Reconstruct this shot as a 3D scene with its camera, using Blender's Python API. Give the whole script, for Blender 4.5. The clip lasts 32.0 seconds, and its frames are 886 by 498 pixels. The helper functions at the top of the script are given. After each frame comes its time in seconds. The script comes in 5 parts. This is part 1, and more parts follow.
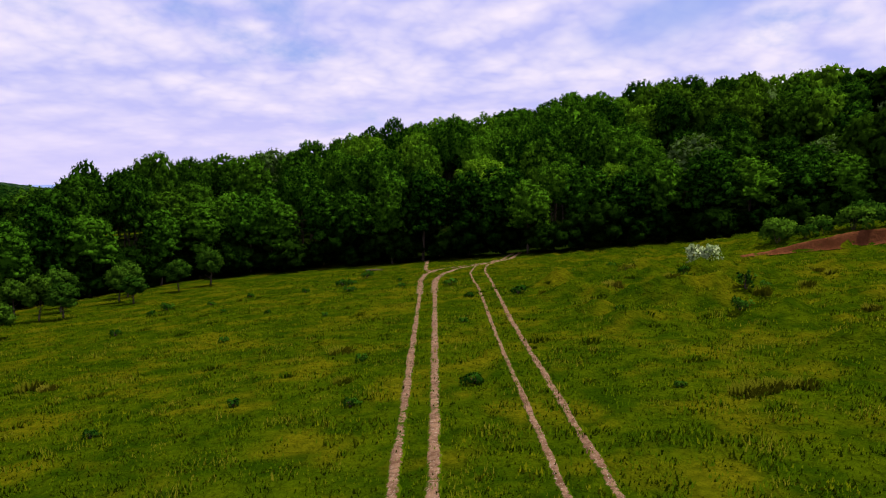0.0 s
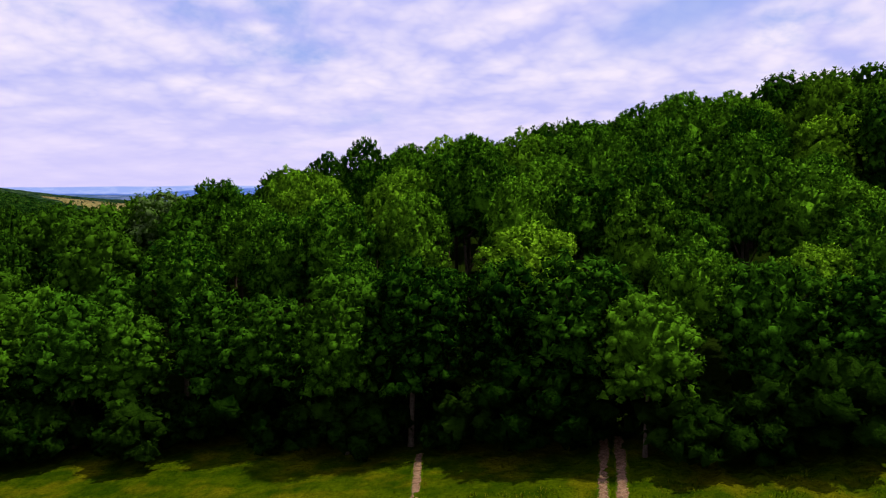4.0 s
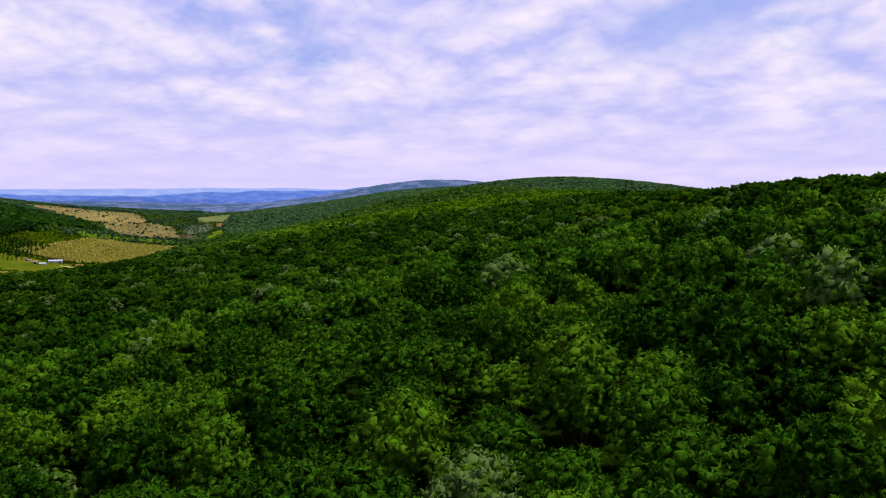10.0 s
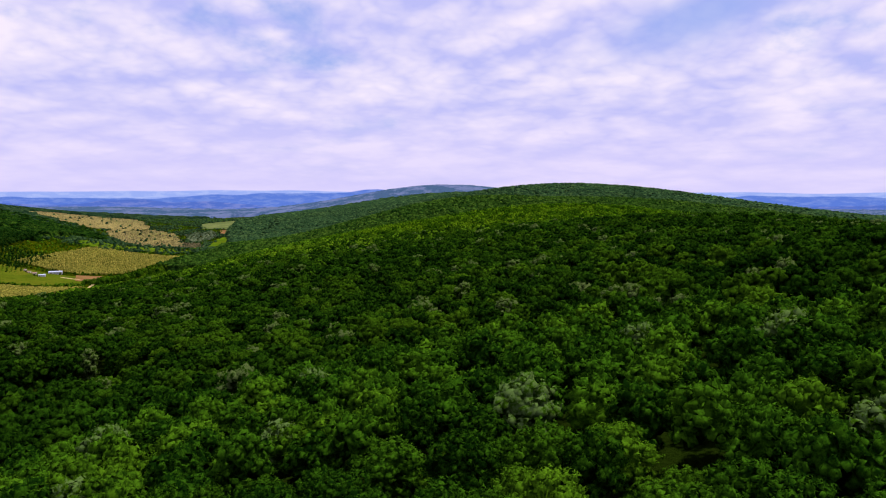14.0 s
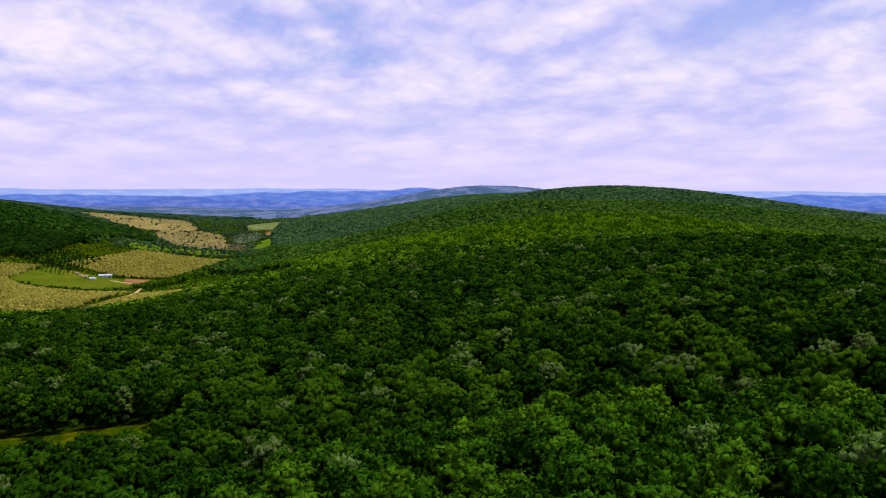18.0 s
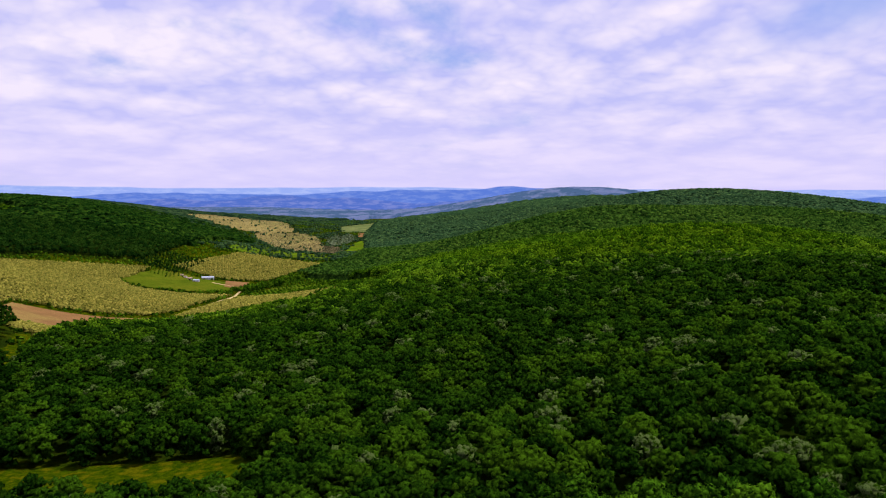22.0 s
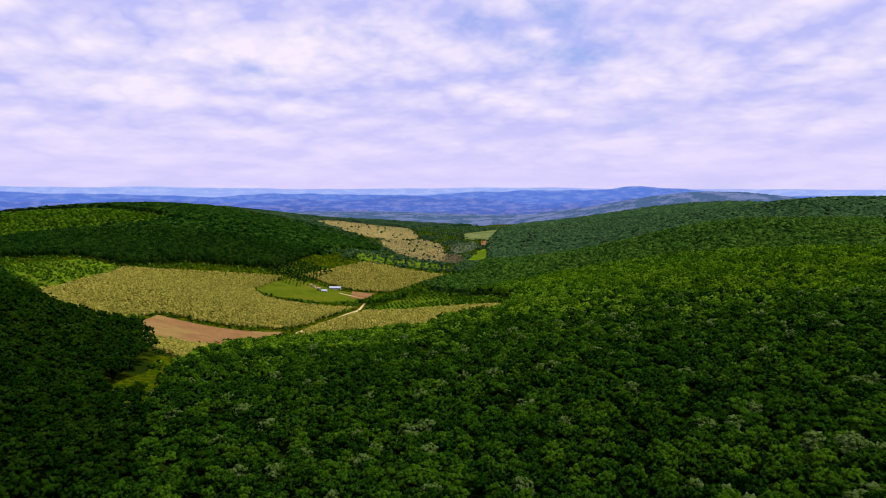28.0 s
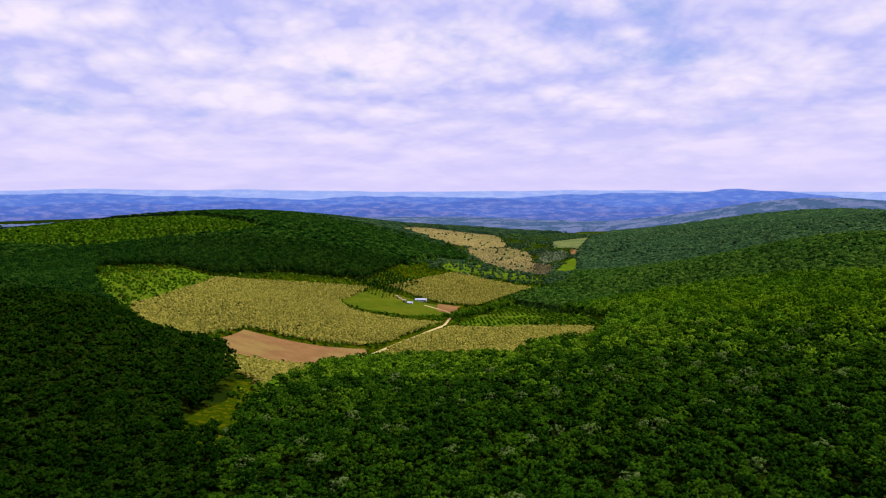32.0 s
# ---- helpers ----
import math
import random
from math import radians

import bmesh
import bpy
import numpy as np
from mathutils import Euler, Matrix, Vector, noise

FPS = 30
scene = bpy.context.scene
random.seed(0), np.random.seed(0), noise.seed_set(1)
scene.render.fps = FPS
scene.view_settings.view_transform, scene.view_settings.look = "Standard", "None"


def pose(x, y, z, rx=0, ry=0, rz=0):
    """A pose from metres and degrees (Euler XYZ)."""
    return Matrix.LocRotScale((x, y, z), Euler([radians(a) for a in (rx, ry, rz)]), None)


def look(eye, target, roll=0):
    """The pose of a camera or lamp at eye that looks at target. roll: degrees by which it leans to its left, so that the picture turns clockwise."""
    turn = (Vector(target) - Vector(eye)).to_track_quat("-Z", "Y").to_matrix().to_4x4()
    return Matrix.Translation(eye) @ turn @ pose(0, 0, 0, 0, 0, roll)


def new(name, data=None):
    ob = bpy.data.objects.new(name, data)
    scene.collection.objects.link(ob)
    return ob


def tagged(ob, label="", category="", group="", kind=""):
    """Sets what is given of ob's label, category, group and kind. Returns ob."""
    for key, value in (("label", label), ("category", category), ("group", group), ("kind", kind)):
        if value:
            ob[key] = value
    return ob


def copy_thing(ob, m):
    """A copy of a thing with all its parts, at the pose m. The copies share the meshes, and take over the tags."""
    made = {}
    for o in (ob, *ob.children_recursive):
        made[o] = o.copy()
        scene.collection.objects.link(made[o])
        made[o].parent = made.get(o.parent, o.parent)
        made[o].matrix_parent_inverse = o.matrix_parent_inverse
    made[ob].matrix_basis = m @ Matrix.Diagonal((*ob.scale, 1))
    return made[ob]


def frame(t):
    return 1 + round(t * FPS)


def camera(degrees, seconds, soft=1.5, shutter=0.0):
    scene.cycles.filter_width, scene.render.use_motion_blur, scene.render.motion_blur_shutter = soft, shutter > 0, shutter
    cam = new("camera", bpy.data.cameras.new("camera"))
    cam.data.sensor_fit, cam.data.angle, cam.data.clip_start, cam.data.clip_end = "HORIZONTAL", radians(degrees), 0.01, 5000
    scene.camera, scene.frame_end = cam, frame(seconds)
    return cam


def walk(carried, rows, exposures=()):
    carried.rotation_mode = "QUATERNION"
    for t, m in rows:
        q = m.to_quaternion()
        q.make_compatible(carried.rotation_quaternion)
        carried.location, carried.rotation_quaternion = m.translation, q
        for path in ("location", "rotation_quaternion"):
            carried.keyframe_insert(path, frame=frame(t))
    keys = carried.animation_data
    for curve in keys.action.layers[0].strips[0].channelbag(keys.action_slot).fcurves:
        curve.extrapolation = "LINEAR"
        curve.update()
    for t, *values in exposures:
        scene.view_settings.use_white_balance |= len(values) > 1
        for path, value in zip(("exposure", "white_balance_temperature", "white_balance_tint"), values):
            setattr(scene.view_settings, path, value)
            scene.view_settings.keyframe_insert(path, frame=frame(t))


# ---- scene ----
# ---- camera and walk ----
cam = camera(63.35, 32.0, soft=1.1)
# seconds, x, y, z, pitch, roll, yaw
PATH = [
    (0, 0.00, 0.00, 9.90, -5.02, -0.15, -0.00),
    (1, 0.01, 19.52, 10.84, -4.97, -0.15, 0.08),
    (2, -0.08, 39.46, 12.24, -4.94, -0.13, 0.19),
    (3, -0.20, 59.64, 15.69, -4.90, -0.09, 0.29),
    (4, -0.43, 79.43, 19.96, -4.90, -0.04, 0.42),
    (5, -0.72, 98.52, 24.23, -4.92, -0.03, 0.49),
    (6, -0.82, 117.10, 28.29, -4.92, -0.06, 0.53),
    (7, -0.78, 135.68, 32.47, -4.89, -0.10, 0.63),
    (8, -0.65, 153.08, 36.84, -4.83, -0.14, 0.72),
    (9, -0.67, 167.64, 41.14, -4.75, -0.20, 0.78),
    (10, -0.85, 179.48, 45.33, -4.66, -0.21, 0.88),
    (11, -0.97, 189.00, 49.22, -4.60, -0.18, 1.00),
    (12, -1.06, 196.84, 53.11, -4.55, -0.16, 1.10),
    (13, -0.97, 203.53, 57.12, -4.51, -0.18, 1.22),
    (14, -0.96, 209.28, 60.94, -4.48, -0.18, 1.35),
    (15, -0.91, 214.12, 64.94, -4.50, -0.20, 1.39),
    (16, -0.61, 217.83, 69.01, -4.53, -0.23, 1.64),
    (17, -0.66, 220.55, 72.66, -4.57, -0.27, 2.93),
    (18, -0.79, 222.97, 76.16, -4.63, -0.29, 4.78),
    (19, -0.79, 225.35, 79.85, -4.68, -0.31, 6.60),
    (20, -0.97, 227.57, 83.61, -4.71, -0.32, 8.40),
    (21, -1.13, 229.52, 87.40, -4.76, -0.30, 10.18),
    (22, -1.06, 231.34, 91.44, -4.77, -0.27, 12.00),
    (23, -1.42, 233.71, 95.63, -4.78, -0.25, 13.70),
    (24, -2.08, 236.65, 99.92, -4.81, -0.25, 15.28),
    (25, -2.52, 239.56, 104.31, -4.79, -0.23, 16.85),
    (26, -3.08, 242.44, 108.88, -4.76, -0.19, 18.45),
    (27, -4.51, 246.04, 113.51, -4.76, -0.15, 20.09),
    (28, -6.96, 251.30, 118.06, -4.77, -0.13, 21.80),
    (29, -10.29, 258.77, 122.40, -4.73, -0.13, 23.51),
    (30, -14.54, 268.08, 126.52, -4.69, -0.12, 25.22),
    (31, -19.52, 278.41, 130.78, -4.63, -0.09, 26.99),
    (32, -24.67, 289.17, 135.37, -4.57, -0.11, 28.77),
]
walk(cam, [(t, pose(x, y, z, 90 + p, r, w)) for t, x, y, z, p, r, w in PATH])

# ---- light ----
SUN_ELEVATION, SUN_AZIMUTH = radians(70), radians(75)      # azimuth clockwise from +y
scene.view_settings.exposure = 0.0


def math_node(tree, op, a, b=None, c=None, clamp=False):
    n = tree.nodes.new("ShaderNodeMath")
    n.operation, n.use_clamp = op, clamp
    for i, v in enumerate((a, b, c)):
        if v is None:
            continue
        if isinstance(v, (int, float)):
            n.inputs[i].default_value = v
        else:
            tree.links.new(v, n.inputs[i])
    return n.outputs[0]


def mix_node(tree, fac, a, b, blend="MIX"):
    n = tree.nodes.new("ShaderNodeMix")
    n.data_type, n.blend_type, n.clamp_factor = "RGBA", blend, True
    for sock, v in ((n.inputs[0], fac), (n.inputs[6], a), (n.inputs[7], b)):
        if isinstance(v, tuple):
            sock.default_value = (*v, 1)
        elif isinstance(v, (int, float)):
            sock.default_value = v
        else:
            tree.links.new(v, sock)
    return n.outputs[2]


def noise_node(tree, vec, scale, detail=4.0, rough=0.55, dims="3D"):
    n = tree.nodes.new("ShaderNodeTexNoise")
    n.noise_dimensions = dims
    n.inputs["Scale"].default_value = scale
    n.inputs["Detail"].default_value = detail
    n.inputs["Roughness"].default_value = rough
    if vec is not None:
        tree.links.new(vec, n.inputs["Vector"])
    return n.outputs["Fac"]


def ramp_node(tree, fac, stops, smooth=True):
    n = tree.nodes.new("ShaderNodeValToRGB")
    e = n.color_ramp.elements
    while len(e) < len(stops):
        e.new(0.5)
    for el, (p, c) in zip(e, stops):
        el.position = p
        el.color = (*c, 1) if isinstance(c, tuple) else (c, c, c, 1)
    n.color_ramp.interpolation = "EASE" if smooth else "LINEAR"
    tree.links.new(fac, n.inputs[0])
    return n.outputs[0]


def make_world():
    world = bpy.data.worlds.new("sky")
    scene.world = world
    world.use_nodes = True
    t = world.node_tree
    t.nodes.clear()
    out = t.nodes.new("ShaderNodeOutputWorld")
    bg = t.nodes.new("ShaderNodeBackground")
    t.links.new(bg.outputs[0], out.inputs[0])
    co = t.nodes.new("ShaderNodeTexCoord").outputs["Generated"]
    sep = t.nodes.new("ShaderNodeSeparateXYZ")
    t.links.new(co, sep.inputs[0])
    x, y, z = sep.outputs
    sky = t.nodes.new("ShaderNodeTexSky")
    sky.sky_type, sky.sun_disc = "NISHITA", False
    sky.sun_elevation, sky.sun_rotation = SUN_ELEVATION, SUN_AZIMUTH
    blue = mix_node(t, 1.0, sky.outputs[0], (0.085, 0.100, 0.115), "MULTIPLY")
    blue = mix_node(t, 0.75, blue, (0.32, 0.43, 0.96))
    # the cloud layer: heaped clouds in flat-bottomed rows that crowd together towards the horizon
    az = math_node(t, "ARCTAN2", x, y)
    rise = math_node(t, "LOGARITHM", math_node(t, "ADD", math_node(t, "MAXIMUM", z, 0.0), 0.12), math.e)

    def layer(across, up, shift=0.0):
        comb = t.nodes.new("ShaderNodeCombineXYZ")
        t.links.new(math_node(t, "MULTIPLY", az, across), comb.inputs[0])
        t.links.new(math_node(t, "MULTIPLY_ADD", rise, up, shift), comb.inputs[1])
        comb.inputs[2].default_value = 3.7
        return comb.outputs[0]

    def heaps(scale, shift=0.0):
        """Round cloud heads with creases between them."""
        n = noise_node(t, layer(7.5 * scale, 4.6 * scale, shift), 1.0, 1.5, 0.4)
        return math_node(t, "MULTIPLY", math_node(t, "ABSOLUTE", math_node(t, "SUBTRACT", n, 0.5)), 4.0)

    big = noise_node(t, layer(4.0, 2.8), 0.8, 3, 0.5)
    mid = noise_node(t, layer(9.0, 5.0), 1.0, 5, 0.55)
    cover = math_node(t, "ADD", math_node(t, "MULTIPLY", big, 0.9), math_node(t, "MULTIPLY", mid, 0.8))
    mask = ramp_node(t, cover, [(0.52, 0.0), (0.80, 1.0)])
    # a blue gap in the clouds ahead and to the east
    gap_a = math_node(t, "DIVIDE", math_node(t, "SUBTRACT", az, 0.32), 0.11)
    gap_z = math_node(t, "DIVIDE", math_node(t, "SUBTRACT", math_node(t, "MULTIPLY_ADD", az, -0.25, z), 0.145), 0.035)
    gap = math_node(t, "EXPONENT", math_node(t, "MULTIPLY", math_node(t, "ADD", math_node(t, "MULTIPLY", gap_a, gap_a), math_node(t, "MULTIPLY", gap_z, gap_z)), -1.0))
    mask = math_node(t, "MULTIPLY", mask, math_node(t, "MULTIPLY_ADD", gap, -0.75, 1.0))
    # bright heads and lilac undersides
    lit = math_node(t, "MULTIPLY_ADD", heaps(1.0), 0.72, 0.05)
    lit = math_node(t, "MULTIPLY_ADD", heaps(2.3, 5.0), 0.34, lit)
    lit = math_node(t, "MULTIPLY_ADD", heaps(5.1, 9.0), 0.20, lit)
    soft_low, soft_high = (noise_node(t, layer(6.0, 4.6, v), 1.0, 4, 0.5) for v in (-0.14, 0.14))
    lit = math_node(t, "MULTIPLY_ADD", math_node(t, "SUBTRACT", soft_low, soft_high), 2.2, lit, clamp=True)
    cloud = mix_node(t, lit, (0.52, 0.53, 0.95), (0.94, 0.85, 1.0))
    up = mix_node(t, mask, blue, cloud)
    # pale towards the horizon
    pale = ramp_node(t, math_node(t, "MAXIMUM", z, 0.0), [(0.0, 0.75), (0.16, 0.0)])
    up = mix_node(t, pale, up, (0.73, 0.66, 1.0))
    # the blue distance: far hills in rows below and just above the level line
    c2 = t.nodes.new("ShaderNodeCombineXYZ")
    t.links.new(az, c2.inputs[0])
    c3 = t.nodes.new("ShaderNodeCombineXYZ")
    t.links.new(math_node(t, "MULTIPLY", az, 17.0), c3.inputs[0])
    t.links.new(math_node(t, "MULTIPLY", z, 75.0), c3.inputs[1])
    fields = ramp_node(t, noise_node(t, c3.outputs[0], 3.0, 6, 0.65), [(0.44, 0.0), (0.62, 1.0)])
    seen = up
    for base, swing, freq, dark, light in ((0.0015, 0.012, 5.0, (0.33, 0.44, 0.92), (0.42, 0.52, 0.95)), (-0.006, 0.024, 7.0, (0.11, 0.21, 0.70), (0.18, 0.28, 0.74)),
                                           (-0.015, 0.034, 5.5, (0.09, 0.17, 0.60), (0.19, 0.25, 0.66)), (-0.027, 0.040, 8.0, (0.08, 0.15, 0.52), (0.20, 0.23, 0.60)),
                                           (-0.042, 0.036, 6.0, (0.06, 0.12, 0.40), (0.20, 0.21, 0.50))):
        c2 = t.nodes.new("ShaderNodeCombineXYZ")
        t.links.new(az, c2.inputs[0])
        c2.inputs[1].default_value = freq * 3.7 + base * 90
        crest = math_node(t, "MULTIPLY_ADD", math_node(t, "SUBTRACT", noise_node(t, c2.outputs[0], freq, 3, 0.45), 0.5), swing, base)
        if freq == 7.0:     # a long blue hill ahead, left of the ridge
            off = math_node(t, "DIVIDE", math_node(t, "ADD", az, 0.10), 0.12)
            crest = math_node(t, "MULTIPLY_ADD", math_node(t, "EXPONENT", math_node(t, "MULTIPLY", math_node(t, "MULTIPLY", off, off), -1.0)), 0.006, crest)
        edge = math_node(t, "MULTIPLY", math_node(t, "SUBTRACT", crest, z), 900.0, clamp=True)
        seen = mix_node(t, edge, seen, mix_node(t, fields, dark, light))
    t.links.new(seen, bg.inputs[0])
    bg.inputs[1].default_value = 1.0


make_world()
sun_data = bpy.data.lights.new("sun", "SUN")
sun_data.energy, sun_data.angle, sun_data.color = 5.0, radians(2), (1.0, 0.94, 0.80)
sun = new("sun", sun_data)
sun.matrix_world = look((0, 0, 0), (-math.sin(SUN_AZIMUTH) * math.cos(SUN_ELEVATION), -math.cos(SUN_AZIMUTH) * math.cos(SUN_ELEVATION), -math.sin(SUN_ELEVATION)))


# ---- materials ----
def material(name):
    m = bpy.data.materials.new(name)
    m.use_nodes = True
    t = m.node_tree
    return m, t, t.nodes["Principled BSDF"]


def place_of(t):
    return t.nodes.new("ShaderNodeNewGeometry").outputs["Position"]


def add_bump(t, bsdf, height, strength, distance):
    b = t.nodes.new("ShaderNodeBump")
    b.inputs["Strength"].default_value, b.inputs["Distance"].default_value = strength, distance
    t.links.new(height, b.inputs["Height"])
    t.links.new(b.outputs[0], bsdf.inputs["Normal"])


def foliage(name, dark, light, young, patch=0.012, glow=0.15, leaf_noise=0.0, blossom=None, share=0.0, relief=0.6):
    """Leaves: colour by the single leaf spray, by the tree and by the stand, whose broad patches also put sun and cloud
    shade into the colour.
    """
    m, t, b = material(name)
    geo = t.nodes.new("ShaderNodeNewGeometry")
    info = t.nodes.new("ShaderNodeObjectInfo")
    att = t.nodes.new("ShaderNodeAttribute")
    att.attribute_name = "tint"
    tree = math_node(t, "FRACT", math_node(t, "ADD", info.outputs["Random"], att.outputs["Fac"]))
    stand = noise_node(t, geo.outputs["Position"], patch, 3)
    mixv = math_node(t, "ADD", math_node(t, "MULTIPLY", geo.outputs["Random Per Island"], 0.25), math_node(t, "MULTIPLY", tree, 0.75))
    # the speckle's darks also put shaded gaps between leaves into the colour
    if not leaf_noise:
        mixv = math_node(t, "ADD", math_node(t, "MULTIPLY", mixv, 0.75), math_node(t, "MULTIPLY", math_node(t, "SUBTRACT", ramp_node(t, noise_node(t, geo.outputs["Position"], 0.8, 5, 0.7), [(0.38, 0.0), (0.64, 1.0)]), 0.45), 0.75), clamp=True)
    if leaf_noise:
        mixv = math_node(t, "ADD", math_node(t, "MULTIPLY", ramp_node(t, noise_node(t, geo.outputs["Position"], leaf_noise, 5, 0.75), [(0.36, 0.0), (0.66, 1.0)]), 0.8), math_node(t, "MULTIPLY", math_node(t, "SUBTRACT", tree, 0.5), 0.8))
    col = mix_node(t, mixv, dark, light)
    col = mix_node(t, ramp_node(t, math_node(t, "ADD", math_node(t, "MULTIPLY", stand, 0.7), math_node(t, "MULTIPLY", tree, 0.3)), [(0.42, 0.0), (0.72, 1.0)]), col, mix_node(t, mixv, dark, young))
    if blossom:
        pick = math_node(t, "MULTIPLY", math_node(t, "GREATER_THAN", tree, 1.0 - share), math_node(t, "GREATER_THAN", mixv, 0.58))
        col = mix_node(t, pick, col, blossom)
    t.links.new(col, b.inputs["Base Color"])
    b.inputs["Roughness"].default_value = 0.62
    b.inputs["Specular IOR Level"].default_value = 0.0
    tr = t.nodes.new("ShaderNodeBsdfTranslucent")
    t.links.new(col, tr.inputs[0])
    mx = t.nodes.new("ShaderNodeMixShader")
    mx.inputs[0].default_value = glow
    t.links.new(b.outputs[0], mx.inputs[1])
    t.links.new(tr.outputs[0], mx.inputs[2])
    t.links.new(mx.outputs[0], t.nodes["Material Output"].inputs[0])
    if not leaf_noise:
        add_bump(t, b, noise_node(t, geo.outputs["Position"], 2.2, 4, 0.75), 1.0, relief)
    if leaf_noise:
        add_bump(t, b, noise_node(t, geo.outputs["Position"], leaf_noise, 4, 0.7), 1.0, 1.6)
    return m


def earth(name, a, b_col, scale, fine, bump=0.3, dist=0.05, third=None, floor=None, swell=0.0):
    m, t, b = material(name)
    p = place_of(t)
    col = mix_node(t, ramp_node(t, noise_node(t, p, scale, 4), [(0.35, 0.0), (0.68, 1.0)]), a, b_col)
    if third:
        col = mix_node(t, ramp_node(t, noise_node(t, p, scale * 0.4, 3), [(0.47, 0.0), (0.66, 1.0)]), col, third)
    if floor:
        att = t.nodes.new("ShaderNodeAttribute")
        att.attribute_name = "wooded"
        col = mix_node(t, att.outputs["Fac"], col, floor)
    grain = noise_node(t, p, fine, 5, 0.65)
    col = mix_node(t, ramp_node(t, grain, [(0.25, 0.55), (0.75, 0.0)]), col, tuple(0.5 * c for c in a))
    t.links.new(col, b.inputs["Base Color"])
    b.inputs["Roughness"].default_value = 0.95
    b.inputs["Specular IOR Level"].default_value = 0.0
    if swell:
        clumps = ramp_node(t, noise_node(t, p, 1.1, 3, 0.6), [(0.36, 0.0), (0.66, 1.0)])
        grain = math_node(t, "ADD", grain, math_node(t, "MULTIPLY", clumps, swell / dist))
    add_bump(t, b, grain, bump, dist)
    return m


def worn_dirt():
    """Bare wheel ruts: stony dirt along the middle, giving way to meadow at the ragged sides."""
    m, t, b = material("track_dirt")
    p = place_of(t)
    dirt = mix_node(t, ramp_node(t, noise_node(t, p, 2.2, 5, 0.65), [(0.35, 0.0), (0.65, 1.0)]), (0.095, 0.050, 0.027), (0.205, 0.120, 0.072))
    dirt = mix_node(t, ramp_node(t, noise_node(t, p, 11.0, 3, 0.6), [(0.56, 0.0), (0.70, 1.0)]), dirt, (0.30, 0.235, 0.17))
    grass = mix_node(t, ramp_node(t, noise_node(t, p, 0.35, 4), [(0.35, 0.0), (0.68, 1.0)]), (0.026, 0.050, 0.0005), (0.060, 0.086, 0.0010))
    att = t.nodes.new("ShaderNodeAttribute")
    att.attribute_name = "wear"
    wear = math_node(t, "ADD", att.outputs["Fac"], math_node(t, "MULTIPLY", math_node(t, "SUBTRACT", noise_node(t, p, 3.0, 6, 0.75), 0.5), 2.6))
    wear = math_node(t, "ADD", wear, math_node(t, "MULTIPLY", math_node(t, "SUBTRACT", noise_node(t, p, 0.35, 3), 0.5), 1.6))
    t.links.new(mix_node(t, ramp_node(t, wear, [(0.44, 0.0), (0.66, 1.0)]), grass, dirt), b.inputs["Base Color"])
    b.inputs["Roughness"].default_value = 0.95
    b.inputs["Specular IOR Level"].default_value = 0.0
    add_bump(t, b, noise_node(t, p, 9.0, 5, 0.65), 0.8, 0.06)
    return m


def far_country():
    """The backdrop of blue hills beyond the last trees that can be told apart: woods and fields with the air's blue
    haze put in as emission.
    """
    m, t, b = material("haze_glow_distance")
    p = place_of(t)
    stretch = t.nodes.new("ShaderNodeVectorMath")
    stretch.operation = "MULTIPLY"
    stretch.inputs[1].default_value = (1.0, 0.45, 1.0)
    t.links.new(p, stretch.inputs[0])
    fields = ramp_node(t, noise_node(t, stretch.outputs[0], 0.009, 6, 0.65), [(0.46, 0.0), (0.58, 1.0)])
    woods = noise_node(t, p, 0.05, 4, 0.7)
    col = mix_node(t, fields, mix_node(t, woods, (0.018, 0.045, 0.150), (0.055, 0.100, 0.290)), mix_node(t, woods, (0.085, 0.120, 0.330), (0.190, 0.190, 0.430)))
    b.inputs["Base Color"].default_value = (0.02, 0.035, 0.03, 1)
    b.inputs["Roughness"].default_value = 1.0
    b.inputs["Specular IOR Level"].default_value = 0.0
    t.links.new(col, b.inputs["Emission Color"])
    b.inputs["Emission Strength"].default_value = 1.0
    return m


def plain(name, col, rough=0.7, spread=0.25, scale=3.0):
    m, t, b = material(name)
    n = noise_node(t, place_of(t), scale, 5, 0.6)
    t.links.new(mix_node(t, n, tuple(c * (1 - spread) for c in col), tuple(min(1, c * (1 + spread)) for c in col)), b.inputs["Base Color"])
    b.inputs["Roughness"].default_value = rough
    return m


# One forest leaf in lit and shaded copies: sun and cloud shade as colour
LIT_LEAVES = foliage("lit_forest_leaves", (0.006, 0.032, 0.0018), (0.100, 0.275, 0.010), (0.190, 0.375, 0.012), relief=0.05)
HALF_LIT_LEAVES = foliage("half_lit_forest_leaves", (0.003, 0.014, 0.0010), (0.039, 0.117, 0.005), (0.076, 0.168, 0.006), blossom=(0.070, 0.118, 0.030), share=0.05, relief=0.06)
OAK = foliage("oak_leaves", (0.002, 0.009, 0.0007), (0.0225, 0.071, 0.0035), (0.045, 0.106, 0.004), blossom=(0.068, 0.100, 0.028), share=0.06, relief=0.45)
# Edge copy: a tone between sunlit tops and shaded face, put into colour
EDGE_OAK = foliage("edge_tone_oak_leaves", (0.0015, 0.009, 0.0006), (0.040, 0.136, 0.006), (0.076, 0.195, 0.007), relief=0.1)
# Shaded oak copy: cloud shade on the spur is put into the leaves
SHADED_OAK = foliage("shaded_oak_leaves", (0.0015, 0.008, 0.0004), (0.012, 0.038, 0.002), (0.019, 0.048, 0.003))
